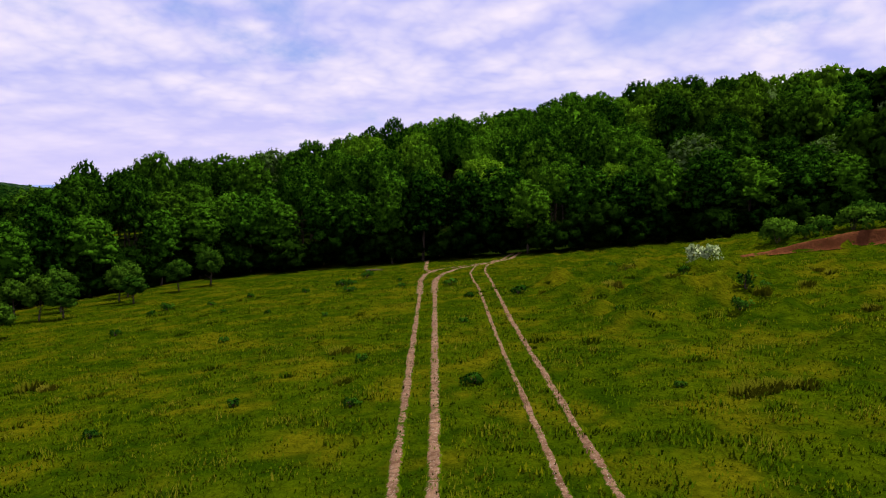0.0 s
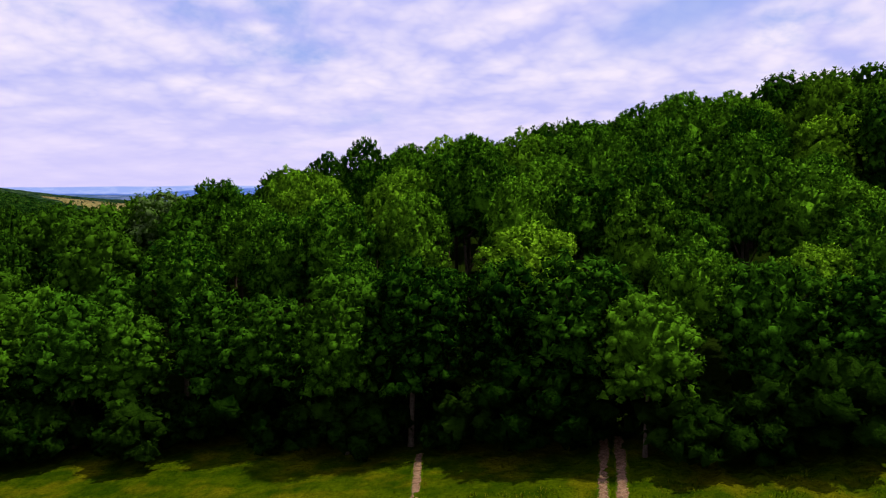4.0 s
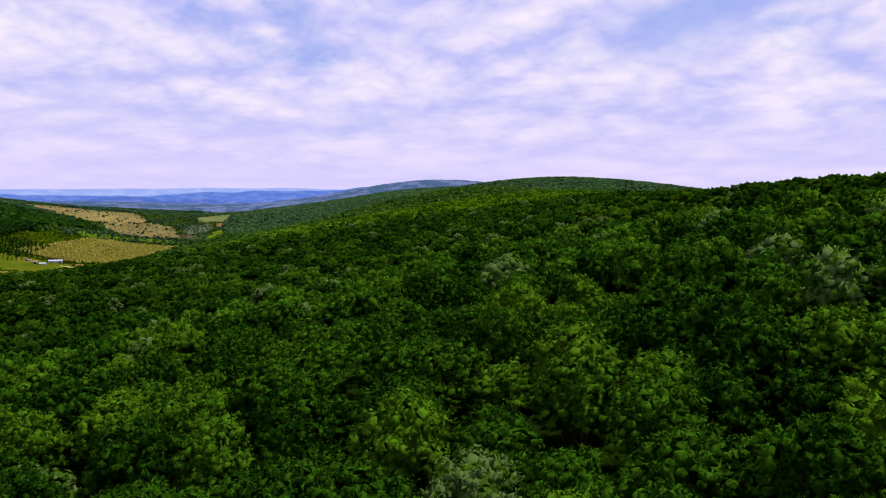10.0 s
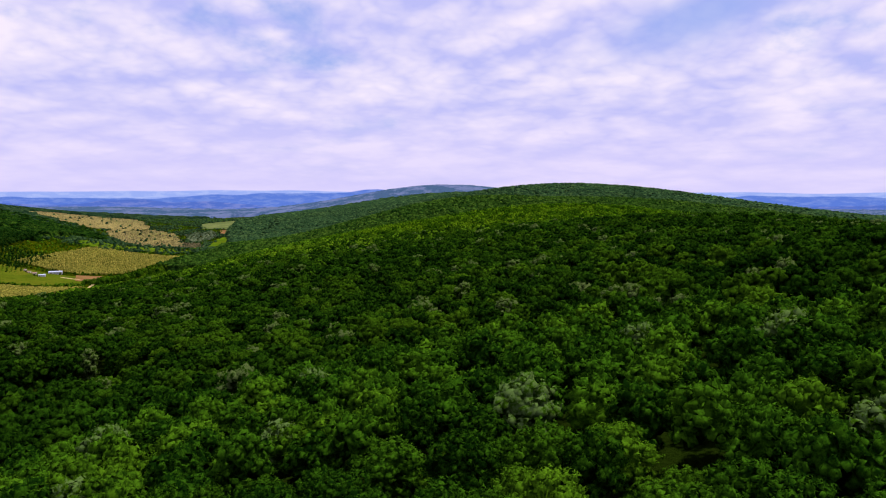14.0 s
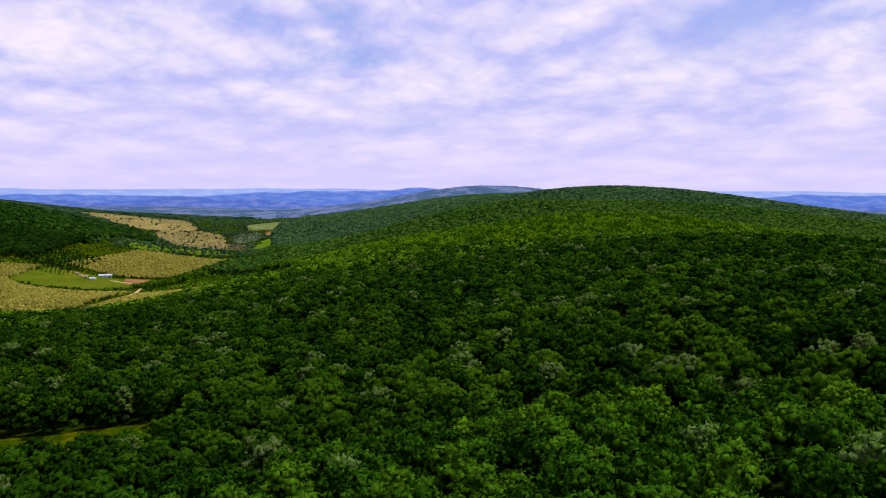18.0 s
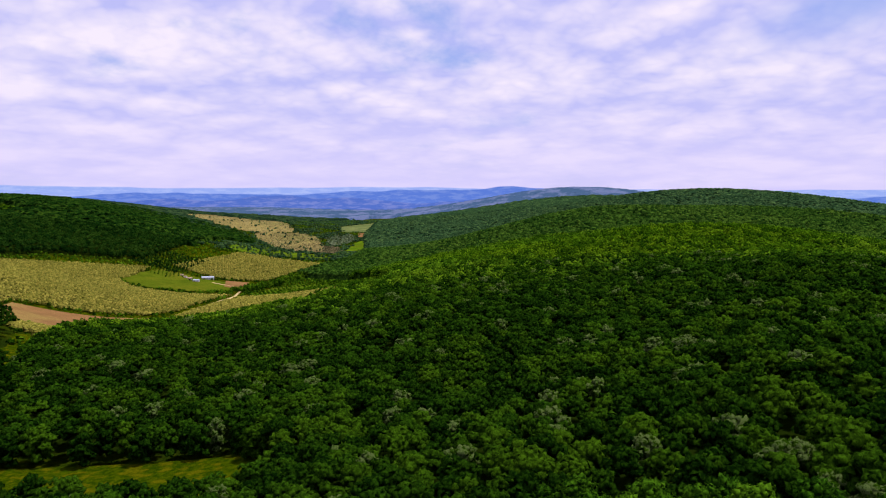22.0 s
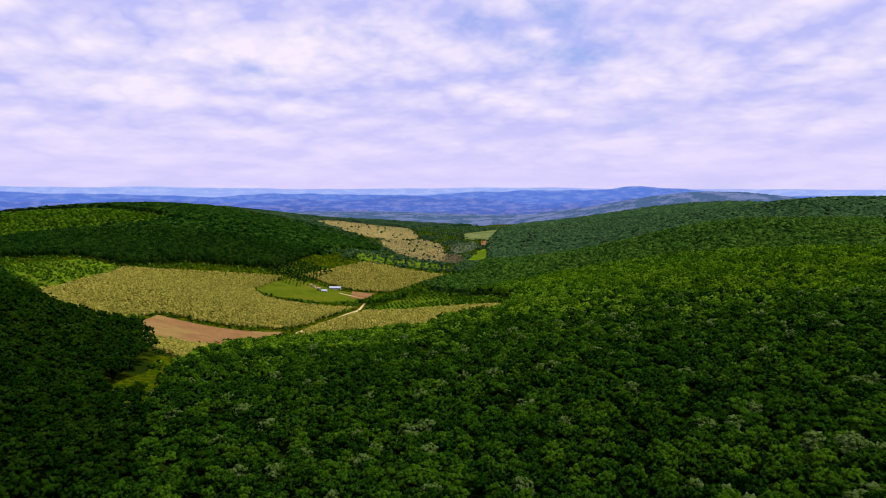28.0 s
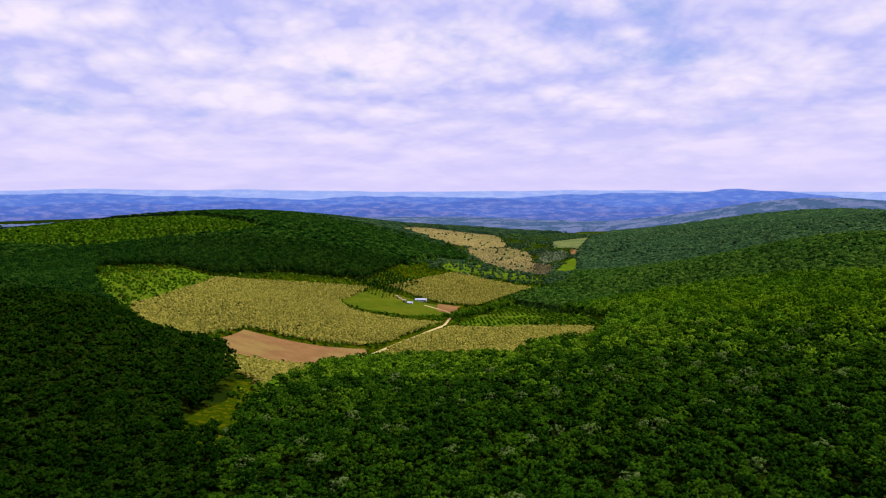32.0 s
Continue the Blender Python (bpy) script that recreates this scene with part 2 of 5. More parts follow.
# Lighter oak copy: the sunlit slope is put into this leaf colour
OAK_FAR = foliage("sunlit_oak_canopy", (0.006, 0.024, 0.001), (0.060, 0.152, 0.006), (0.118, 0.216, 0.008), patch=0.004, leaf_noise=0.8)
# The sunlit band along the ridge crest, given as yellow-green leaf colour
SUNLIT_CREST = foliage("sunlit_crest_leaves", (0.008, 0.030, 0.001), (0.060, 0.145, 0.004), (0.105, 0.195, 0.005), patch=0.006, leaf_noise=0.8)
# Cloud shade over the western hill is put into this leaf tone
DARKWOOD = foliage("shade_toned_wood_leaves", (0.003, 0.016, 0.002), (0.016, 0.048, 0.005), (0.026, 0.064, 0.007), patch=0.004, leaf_noise=0.5)
LIGHTWOOD = foliage("young_wood_leaves", (0.012, 0.042, 0.001), (0.058, 0.130, 0.005), (0.094, 0.172, 0.006), patch=0.01, leaf_noise=0.6)
# Bluish air haze is mixed into the next two leaf colours
FAR_WOOD = foliage("haze_tinted_wood_leaves", (0.010, 0.030, 0.012), (0.046, 0.096, 0.034), (0.066, 0.120, 0.036), patch=0.0025, leaf_noise=0.16)
FAR_DARK = foliage("haze_tinted_ridge_leaves", (0.006, 0.018, 0.009), (0.026, 0.056, 0.022), (0.040, 0.072, 0.026), patch=0.0025, leaf_noise=0.2)
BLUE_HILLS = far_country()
# Darker green in which the middle ridge's shade is painted
SHADED_RIDGE = foliage("shaded_ridge_canopy", (0.005, 0.021, 0.003), (0.044, 0.102, 0.012), (0.068, 0.132, 0.014), patch=0.003, leaf_noise=0.7)
SHADED_RIDGE_SHEET = foliage("shaded_ridge_woods", (0.005, 0.021, 0.003), (0.041, 0.094, 0.011), (0.064, 0.122, 0.013), patch=0.003, leaf_noise=0.3)
# The same shade-toned leaf colour, carried on over the western plateau
DARK_SHEET = foliage("shade_toned_woods", (0.003, 0.014, 0.002), (0.022, 0.060, 0.005), (0.038, 0.082, 0.007), patch=0.004, leaf_noise=0.25)
WILLOW = foliage("willow_leaves", (0.05, 0.08, 0.035), (0.15, 0.19, 0.11), (0.19, 0.22, 0.13), patch=0.006, leaf_noise=0.4)
DRY_BRUSH = foliage("dry_brush_twigs", (0.06, 0.055, 0.025), (0.15, 0.125, 0.065), (0.18, 0.15, 0.08), patch=0.006, leaf_noise=0.4)
ACACIA_TAN = foliage("faded_acacia_blossom", (0.12, 0.10, 0.04), (0.29, 0.235, 0.105), (0.34, 0.28, 0.12), patch=0.006, leaf_noise=0.4)
ACACIA = foliage("acacia_blossom", (0.130, 0.128, 0.018), (0.28, 0.255, 0.050), (0.36, 0.310, 0.060), patch=0.006, leaf_noise=0.5)
SHRUB = foliage("shrub_leaves", (0.012, 0.048, 0.003), (0.038, 0.105, 0.006), (0.05, 0.13, 0.008), relief=0.05)
SCRUB = foliage("scrub_leaves", (0.015, 0.05, 0.003), (0.055, 0.13, 0.008), (0.07, 0.15, 0.008), relief=0.08)
SILVER = foliage("silver_leaves", (0.10, 0.17, 0.05), (0.40, 0.48, 0.23), (0.46, 0.53, 0.26), relief=0.05)
GRASS = foliage("grass_blades", (0.026, 0.052, 0.0006), (0.054, 0.086, 0.0010), (0.100, 0.106, 0.002), patch=0.06, relief=0.02)
DRY = foliage("dry_grass_blades", (0.070, 0.080, 0.003), (0.105, 0.102, 0.006), (0.130, 0.118, 0.010), relief=0.02)
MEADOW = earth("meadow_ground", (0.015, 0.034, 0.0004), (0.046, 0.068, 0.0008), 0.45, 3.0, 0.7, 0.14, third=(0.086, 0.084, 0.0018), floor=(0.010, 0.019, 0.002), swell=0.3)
FIELD_GREEN = earth("green_field_ground", (0.050, 0.078, 0.004), (0.075, 0.100, 0.006), 0.03, 0.25, third=(0.10, 0.108, 0.008))
FIELD_PALE = earth("pale_meadow_ground", (0.085, 0.115, 0.035), (0.140, 0.160, 0.055), 0.02, 0.2)
FIELD_LIME = earth("lime_meadow_ground", (0.050, 0.100, 0.004), (0.105, 0.165, 0.006), 0.03, 0.4, third=(0.070, 0.095, 0.006))
PLOUGH = earth("ploughed_ground", (0.165, 0.088, 0.036), (0.215, 0.118, 0.048), 0.03, 0.5, third=(0.215, 0.150, 0.048))
TAN = earth("dry_hillside_ground", (0.21, 0.17, 0.055), (0.27, 0.22, 0.075), 0.012, 0.05, third=(0.14, 0.145, 0.035))
DIRT = worn_dirt()
ROAD = earth("road_dirt", (0.42, 0.32, 0.15), (0.50, 0.38, 0.20), 0.1, 0.8)
CLAY = earth("red_clay", (0.10, 0.034, 0.013), (0.17, 0.062, 0.024), 0.5, 4.0, 0.8, 0.2)
BARK = earth("bark", (0.06, 0.045, 0.03), (0.11, 0.085, 0.06), 3.0, 14.0, 0.8, 0.05)
WALL = plain("farm_plaster", (0.42, 0.41, 0.40), 0.9)
ROOF = plain("farm_metal_roof", (0.34, 0.37, 0.46), 0.45)
ROOF_RUST = plain("farm_rusty_roof", (0.30, 0.18, 0.13), 0.7)
GLASS = plain("farm_window_glass", (0.03, 0.04, 0.05), 0.15)
DOORWOOD = plain("farm_door_wood", (0.16, 0.10, 0.06), 0.7)

# ---- the lie of the land ----
# hills and hollows: x, y, breadth, height
HILL_EAST = ((80, 180, 38, 2.8), (0, 0, 160, 18.3), (0, 160, 90, -3.4), (-60, 300, 110, -1.9), (60, 330, 110, 12.0), (130, 450, 120, -8.0), (260, 350, 200, 48.1), (-40, 560, 130, 6.5), (100, 700, 200, 27.4), (100, 1150, 300, 40.8), (0, 1700, 300, 29.4), (700, 1800, 500, 37.9), (700, 700, 300, 57.4), (300, 50, 220, 21.7), (0, -300, 250, 48.1))
SIDE_VALLEY = ((-170, 480, 120, -12.5), (-300, 620, 160, 10.7), (-250, 300, 200, 34.6), (-450, 450, 180, -11.7), (-430, 680, 150, -22.0), (-700, 620, 200, 71.9), (-350, 50, 220, -37.2), (-600, 1000, 180, -57.9))
MAIN_VALLEY = ((-300, 1150, 200, 1.2), (-650, 1250, 220, -23.2), (-850, 1600, 250, -55.2), (-500, 1600, 250, -28.6), (-1100, 2500, 350, -75.8), (-500, 2300, 350, -44.7), (-1200, 3800, 600, -46.9))
PLATEAU_WEST = ((-950, 900, 260, 41.7), (-1150, 1350, 220, 4.1), (-1400, 1850, 320, 55.9), (-1750, 2500, 450, 67.7), (-2200, 1900, 500, 61.8), (-1800, 3500, 500, 12.8))
FAR_HILLS = ((-60, 4350, 560, 122.8), (350, 3000, 450, 82.0), (0, 2300, 350, 30.3), (600, 2600, 500, 50.0), (1200, 1500, 600, -27.2))
RIDGES = ((135, 315, 42, 7.0), (-13, 1995, 200, 28.0), (190, 1365, 200, 22.2), (120, 461, 80, 13.8), (180, 756, 120, 12.0), (90, 1660, 150, -14.8), (230, 2500, 250, -20.7), (842, 1925, 280, -14.0), (350, 1600, 200, -16.0), (-270, 4590, 450, 24.6), (-1850, 4000, 400, 18.5), (300, 3080, 330, 6.5), (-130, 1400, 160, -12.2), (20, 275, 70, 4.8))
LAND = HILL_EAST + SIDE_VALLEY + MAIN_VALLEY + PLATEAU_WEST + FAR_HILLS + RIDGES


mound_rng = random.Random(12)
MOUNDS = [(mound_rng.uniform(12, 40), mound_rng.uniform(36, 92), mound_rng.uniform(0.9, 1.9), mound_rng.uniform(0.6, 1.5)) for _ in range(34)] + [(20.5, 58.5, 2.4, 1.3), (23, 80, 2.0, 1.0)]


def smooth(a, b, v):
    u = np.clip((v - a) / (b - a), 0, 1)
    return u * u * (3 - 2 * u)


def ripple(x, y, s, seed=0.0):
    """Soft unevenness, about -1 to 1, with waves s metres long."""
    k = 2 * math.pi / s
    return 0.5 * np.sin(k * (x * 0.83 + y * 0.31) + 1.3 + seed) * np.sin(k * (y * 0.71 - x * 0.37) + 0.4 + 2.1 * seed) + 0.5 * np.sin(k * 1.7 * (x * 0.42 - y * 0.88) + 2.7 + seed) * np.sin(k * 1.9 * (x * 0.91 + y * 0.23) + seed)


def height(x, y):
    x, y = np.asarray(x, float), np.asarray(y, float)
    z = np.full(np.broadcast(x, y).shape, -45.0)
    for cx, cy, r, h in LAND:
        z = z + h * np.exp(-((x - cx) ** 2 + (y - cy) ** 2) / (2 * r * r))
    # the meadow: falls gently ahead and to the west, hummocky, with a clay bank in the east
    m = 0.095 * x - 0.04 * (y - 18)
    m = m + 1.9 * smooth(0, 0.7, y - bank_line(x)) * smooth(36, 56, x) * smooth(135, 110, y)
    m = m - 0.8 * smooth(84, 91, y) * smooth(92.5, 91, y) * smooth(34, 44, x)
    hum = 0.16 * ripple(x, y, 7.0) + 0.10 * ripple(x, y, 3.1, 1.0)
    hum = hum * (1 - 0.9 * smooth(7, 2, np.abs(y - bank_line(x))) * smooth(33, 39, x))
    m = m + hum * (0.45 + 2.6 * smooth(12, 22, x) * smooth(28, 50, y)) + 0.07 * ripple(x, y, 2.3, 4.0)
    for mx, my, mr, mh in MOUNDS:
        m = m + mh * np.exp(-((x - mx) ** 2 + (y - my) ** 2) / (2 * mr * mr))
    w = smooth(185, 150, y) * smooth(140, 75, np.abs(x)) * smooth(-160, -60, y)
    return z * (1 - w) + m * w


def bank_line(x):
    return 93.0 + 0.35 * np.sin(x * 0.23) + 0.25 * np.sin(x * 0.71) + 0.05 * (x - 40)


def ground_z(x, y):
    return float(height(x, y))


def mesh_object(name, verts, faces, mat, smooth_faces=False, tint=None, parent=None, normals=None):
    me = bpy.data.meshes.new(name)
    verts, faces = np.asarray(verts, np.float32), np.asarray(faces, np.int32)
    k = faces.shape[1]
    me.vertices.add(len(verts))
    me.vertices.foreach_set("co", verts.ravel())
    me.loops.add(faces.size)
    me.loops.foreach_set("vertex_index", faces.ravel())
    me.polygons.add(len(faces))
    me.polygons.foreach_set("loop_start", np.arange(0, faces.size, k, dtype=np.int32))
    me.polygons.foreach_set("use_smooth", np.full(len(faces), smooth_faces))
    if tint is not None:
        me.attributes.new("tint", "FLOAT", "POINT").data.foreach_set("value", np.asarray(tint, np.float32))
    me.update(calc_edges=True)
    if normals is not None:
        me.normals_split_custom_set_from_vertices(np.asarray(normals, np.float32).tolist())
    me.materials.append(mat)
    ob = new(name, me)
    if parent:
        ob.parent = parent
    return ob


def grid_faces(nx, ny):
    i = np.arange(nx * ny).reshape(ny, nx)
    return np.stack([i[:-1, :-1].ravel(), i[:-1, 1:].ravel(), i[1:, 1:].ravel(), i[1:, :-1].ravel()], 1)


def axis(dense, near, far, grow=1.09):
    """Stations along one axis: close together between the two ends of dense, then wider and wider."""
    mid = list(np.arange(dense[0], dense[1], near))
    for sign, end in ((-1, dense[0]), (1, dense[1])):
        p, s = end, near
        out = []
        while abs(p) < far:
            p += sign * s
            s = min(s * grow, 44 if abs(p) < 1300 else 60 if abs(p) < 3200 else 150)
            out.append(p)
        mid = out[::-1] + mid if sign < 0 else mid + out
    return np.array(mid)


# ---- fields of the valley ----
def inside(poly, x, y):
    res = np.zeros(np.shape(x), bool)
    n = len(poly)
    for i in range(n):
        (x0, y0), (x1, y1) = poly[i], poly[(i + 1) % n]
        cond = (y0 > y) != (y1 > y)
        with np.errstate(divide="ignore", invalid="ignore"):
            res ^= cond & (x < (x1 - x0) * (y - y0) / ((y1 - y0) or 1e-9) + x0)
    return res


def drape(name, poly, mat, lift, step, label, category="field"):
    """A sheet of ground cover with the outline poly, laid on the land."""
    bm = bmesh.new()
    bm.faces.new([bm.verts.new((x, y, 0)) for x, y in poly])
    for a in (0, 1):
        lo, hi = min(p[a] for p in poly), max(p[a] for p in poly)
        for k in range(1, int((hi - lo) / step) + 1):
            co, no = [0, 0, 0], [0, 0, 0]
            co[a], no[a] = lo + k * step, 1
            bmesh.ops.bisect_plane(bm, geom=bm.verts[:] + bm.edges[:] + bm.faces[:], plane_co=co, plane_no=no)
    for v in bm.verts:
        v.co.z = ground_z(v.co.x, v.co.y) + lift
    bm.normal_update()
    for f in bm.faces:
        if f.normal.z < 0:
            f.normal_flip()
        f.smooth = True
    me = bpy.data.meshes.new(name)
    bm.to_mesh(me)
    bm.free()
    me.materials.append(mat)
    return tagged(new(name, me), label, category, kind="structure")


BROWN = ((-725, 965), (-766, 1046), (-635, 1160), (-570, 1085), (-580, 1005), (-622, 1000), (-626, 885), (-660, 850))
GREEN = ((-955, 1490), (-935, 1655), (-738, 1635), (-690, 1580), (-762, 1500), (-863, 1450))
PLOUGHED = ((-786, 1653), (-731, 1654), (-707, 1575), (-755, 1590))
LIME = ((-625, 1440), (-644, 1573), (-600, 1620), (-520, 1560), (-400, 1430), (-460, 1345))
SCRUBLAND = ((-1260, 1150), (-1230, 1342), (-1110, 1325), (-844, 935), (-830, 880), (-1139, 1068))
CLEARING_NEAR = ((-300, 470), (-237, 472), (-183, 481), (-138, 487), (-120, 478), (-108, 440), (-124, 425), (-200, 430), (-300, 425))
TAN_FAR = ((-1583, 2731), (-1640, 2950), (-1500, 3130), (-1330, 3110), (-1272, 3063), (-1150, 2857), (-1202, 2727), (-1334, 2675), (-1464, 2666))
TAN_NEAR = ((-1237, 2701), (-1136, 2841), (-1037, 2799), (-932, 2592), (-840, 2380), (-790, 2180), (-892, 2283), (-1098, 2512), (-1186, 2600))
LIME_FAR = ((-1005, 2076), (-1030, 2371), (-892, 2283), (-674, 1996), (-698, 1943), (-825, 1980), (-935, 1948))
PALE_FAR = ((-1049, 3075), (-987, 3368), (-859, 3071), (-866, 2913), (-982, 2924))
STUBBLE_FAR = ((-902, 2888), (-832, 2911), (-812, 2812), (-869, 2793))
LIME_TOE = ((-840, 2648), (-826, 2790), (-768, 2673), (-727, 2322), (-795, 2438))
WILLOWS = ((-991, 2769), (-919, 2874), (-850, 2700), (-895, 2577))
BRUSH = ((-932, 2592), (-860, 2560), (-800, 2400), (-715, 2126), (-790, 2180), (-840, 2380))
VALLEY_NEAR = ((-372, 625), (-422, 698), (-472, 818), (-575, 985), (-583, 1085), (-489, 1098), (-310, 965), (-325, 1037), (-248, 1029), (-254, 1091), (-291, 1246), (-380, 1400), (-520, 1600), (-651, 1729), (-627, 1802), (-584, 1910))
VALLEY_FAR = ((-640, 2150), (-720, 2426), (-850, 2800), (-950, 3350), (-1000, 3900), (-1180, 3900), (-1290, 3300), (-1330, 3120), (-1600, 3000), (-1560, 2700), (-1300, 2640), (-1130, 2484), (-1060, 2200), (-1010, 1900), (-1000, 1666))
VALLEY_WEST = ((-1122, 1500), (-1135, 1345), (-1260, 1345), (-1359, 1248), (-1139, 1068), (-796, 846), (-633, 769), (-611, 806), (-612, 856), (-499, 764), (-453, 705), (-436, 649), (-406, 605))
VALLEY = VALLEY_NEAR + VALLEY_FAR + VALLEY_WEST
SUNLIT_BAND = ((-330, 1420), (-190, 1180), (-60, 1010), (80, 960), (230, 1020), (300, 1250), (260, 1420), (90, 1330), (-60, 1240), (-180, 1420), (-300, 1560))
YOUNG_WOOD = ((-1380, 1790), (-1420, 1640), (-1600, 1380), (-2300, 1300), (-2400, 1950), (-1900, 1980))


def edge_line(x):
    """The forest's southern edge: y by x."""
    return 143 - 0.27 * np.clip(x, -40, 50) + 2.0 * np.sin(x * 0.19) + 1.5 * np.sin(x * 0.47 + 1) - 34 * smooth(-52, -70, x) - 40 * smooth(-70, -115, x)


def wooded(x, y):
    w = (y > edge_line(x))
    for poly in (VALLEY, CLEARING_NEAR):
        w &= ~inside(poly, x, y)
    return w


gx, gy = axis((-44, 56), 1.0, 4300, 1.12), axis((14, 122), 1.0, 4600, 1.12)
GX, GY = np.meshgrid(gx, gy)
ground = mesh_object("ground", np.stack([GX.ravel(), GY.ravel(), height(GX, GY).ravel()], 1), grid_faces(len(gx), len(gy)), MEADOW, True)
# woodland ground is darkened: litter tone with the shade between crowns put in
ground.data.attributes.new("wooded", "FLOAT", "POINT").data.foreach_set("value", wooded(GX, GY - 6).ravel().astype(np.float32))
tagged(ground, "rolling green meadow and forest floor of a hill country", "ground", kind="structure")

drape("field", CLEARING_NEAR, MEADOW, 3.5, 12, "small grassy clearing in the forest", "clearing")
drape("field", ((-372, 625), (-422, 698), (-472, 818), (-499, 764), (-453, 705), (-436, 649), (-406, 605)), MEADOW, 1.4, 16, "narrow grassy clearing at the valley head", "clearing")
drape("field", BROWN, PLOUGH, 1.6, 14, "ploughed reddish-brown field between blossoming plantations")
drape("field", GREEN, FIELD_GREEN, 1.6, 18, "smooth green field round the farm")
drape("field", PLOUGHED, PLOUGH, 1.9, 14, "small ploughed brown plot beside the farm")
drape("field", LIME, FIELD_LIME, 1.6, 16, "bright lime-green meadow with planted young trees")
drape("field", SCRUBLAND, FIELD_LIME, 1.6, 20, "bright green scrubby slope below the dark wood")
drape("field", TAN_FAR, TAN, 3.5, 40, "far tan hillside with scattered bushes")
drape("field", TAN_NEAR, TAN, 2.5, 40, "tan hillside with scattered bushes")
drape("field", LIME_FAR, FIELD_LIME, 2.2, 30, "lime-green meadow on the valley side")

drape("field", PALE_FAR, FIELD_PALE, 3.0, 60, "pale green field on the far valley floor")
drape("field", STUBBLE_FAR, PLOUGH, 3.0, 40, "brown stubble field on the far valley floor")
drape("field", LIME_TOE, FIELD_LIME, 3.0, 60, "bright green meadow at the foot of the wooded ridge")


def ribbon(name, pts, width, mat, lift, label, ragged=0.0, step=1.0, category="track"):
    """A strip of bare earth along pts, with ragged edges, on the land."""
    path = []
    for (x0, y0), (x1, y1) in zip(pts, pts[1:]):
        n = max(1, int(math.hypot(x1 - x0, y1 - y0) / step))
        path += [(x0 + (x1 - x0) * k / n, y0 + (y1 - y0) * k / n) for k in range(n)]
    path.append(pts[-1])
    P = np.array(path, float)
    for _ in range(3):
        P[1:-1] = (P[:-2] + 2 * P[1:-1] + P[2:]) / 4
    d = np.gradient(P, axis=0)
    d /= np.linalg.norm(d, axis=1)[:, None] + 1e-9
    nrm = np.stack([-d[:, 1], d[:, 0]], 1)
    cols = np.linspace(-0.5, 0.5, 7)
    rng = np.random.default_rng(len(pts) * 7 + int(width * 100))
    wob = rng.normal(size=(len(P), 7))
    wob = 1 + ragged * (0.55 * wob + 0.8 * (np.roll(wob, 1, 0) + np.roll(wob, 2, 0)) * 0.5)
    X = P[:, None, 0] + nrm[:, None, 0] * cols * width * wob
    Y = P[:, None, 1] + nrm[:, None, 1] * cols * width * wob
    Z = height(X, Y) + lift * np.array((-0.7, 0.5, 1.0, 0.8, 1.0, 0.5, -0.7))
    V = np.stack([X.ravel(), Y.ravel(), Z.ravel()], 1)
    ob = mesh_object(name, V, grid_faces(7, len(P)), mat, True)
    ob.data.attributes.new("wear", "FLOAT", "POINT").data.foreach_set("value", np.tile(np.array((-0.15, 0.45, 0.9, 1.0, 0.9, 0.45, -0.15), np.float32), len(P)))
    return tagged(ob, label, category, kind="structure")


# ---- the trees' shapes ----
def dome(rng, rings=(6, 8), jitter=0.22):
    """A low lumpy cap, 1 m in radius, open below."""
    v = [(0, 0, 1.0)]
    for k, n in enumerate(rings):
        e = math.pi / 2 * (1 - (k + 0.9) / len(rings))
        off = rng.random() * 6
        for i in range(n):
            a = off + 2 * math.pi * i / n
            r = 1 + jitter * (rng.random() - 0.5) * 2
            v.append((math.cos(a) * math.cos(e) * r, math.sin(a) * math.cos(e) * r, math.sin(e) * r + (rng.random() - 0.5) * jitter))
    f = [(0, 1 + i, 1 + (i + 1) % rings[0]) for i in range(rings[0])]
    a0 = 1
    for n, m in zip(rings, rings[1:]):
        b0 = a0 + n
        i = j = 0
        while i < n or j < m:
            if j * n <= i * m and j < m:
                f.append((a0 + i % n, b0 + j % m, b0 + (j + 1) % m))
                j += 1
            else:
                f.append((a0 + i % n, b0 + j % m, a0 + (i + 1) % n))
                i += 1
        a0 = b0
    return np.array(v), np.array(f)


def unit(v):
    return v / (np.linalg.norm(v, axis=-1, keepdims=True) + 1e-9)


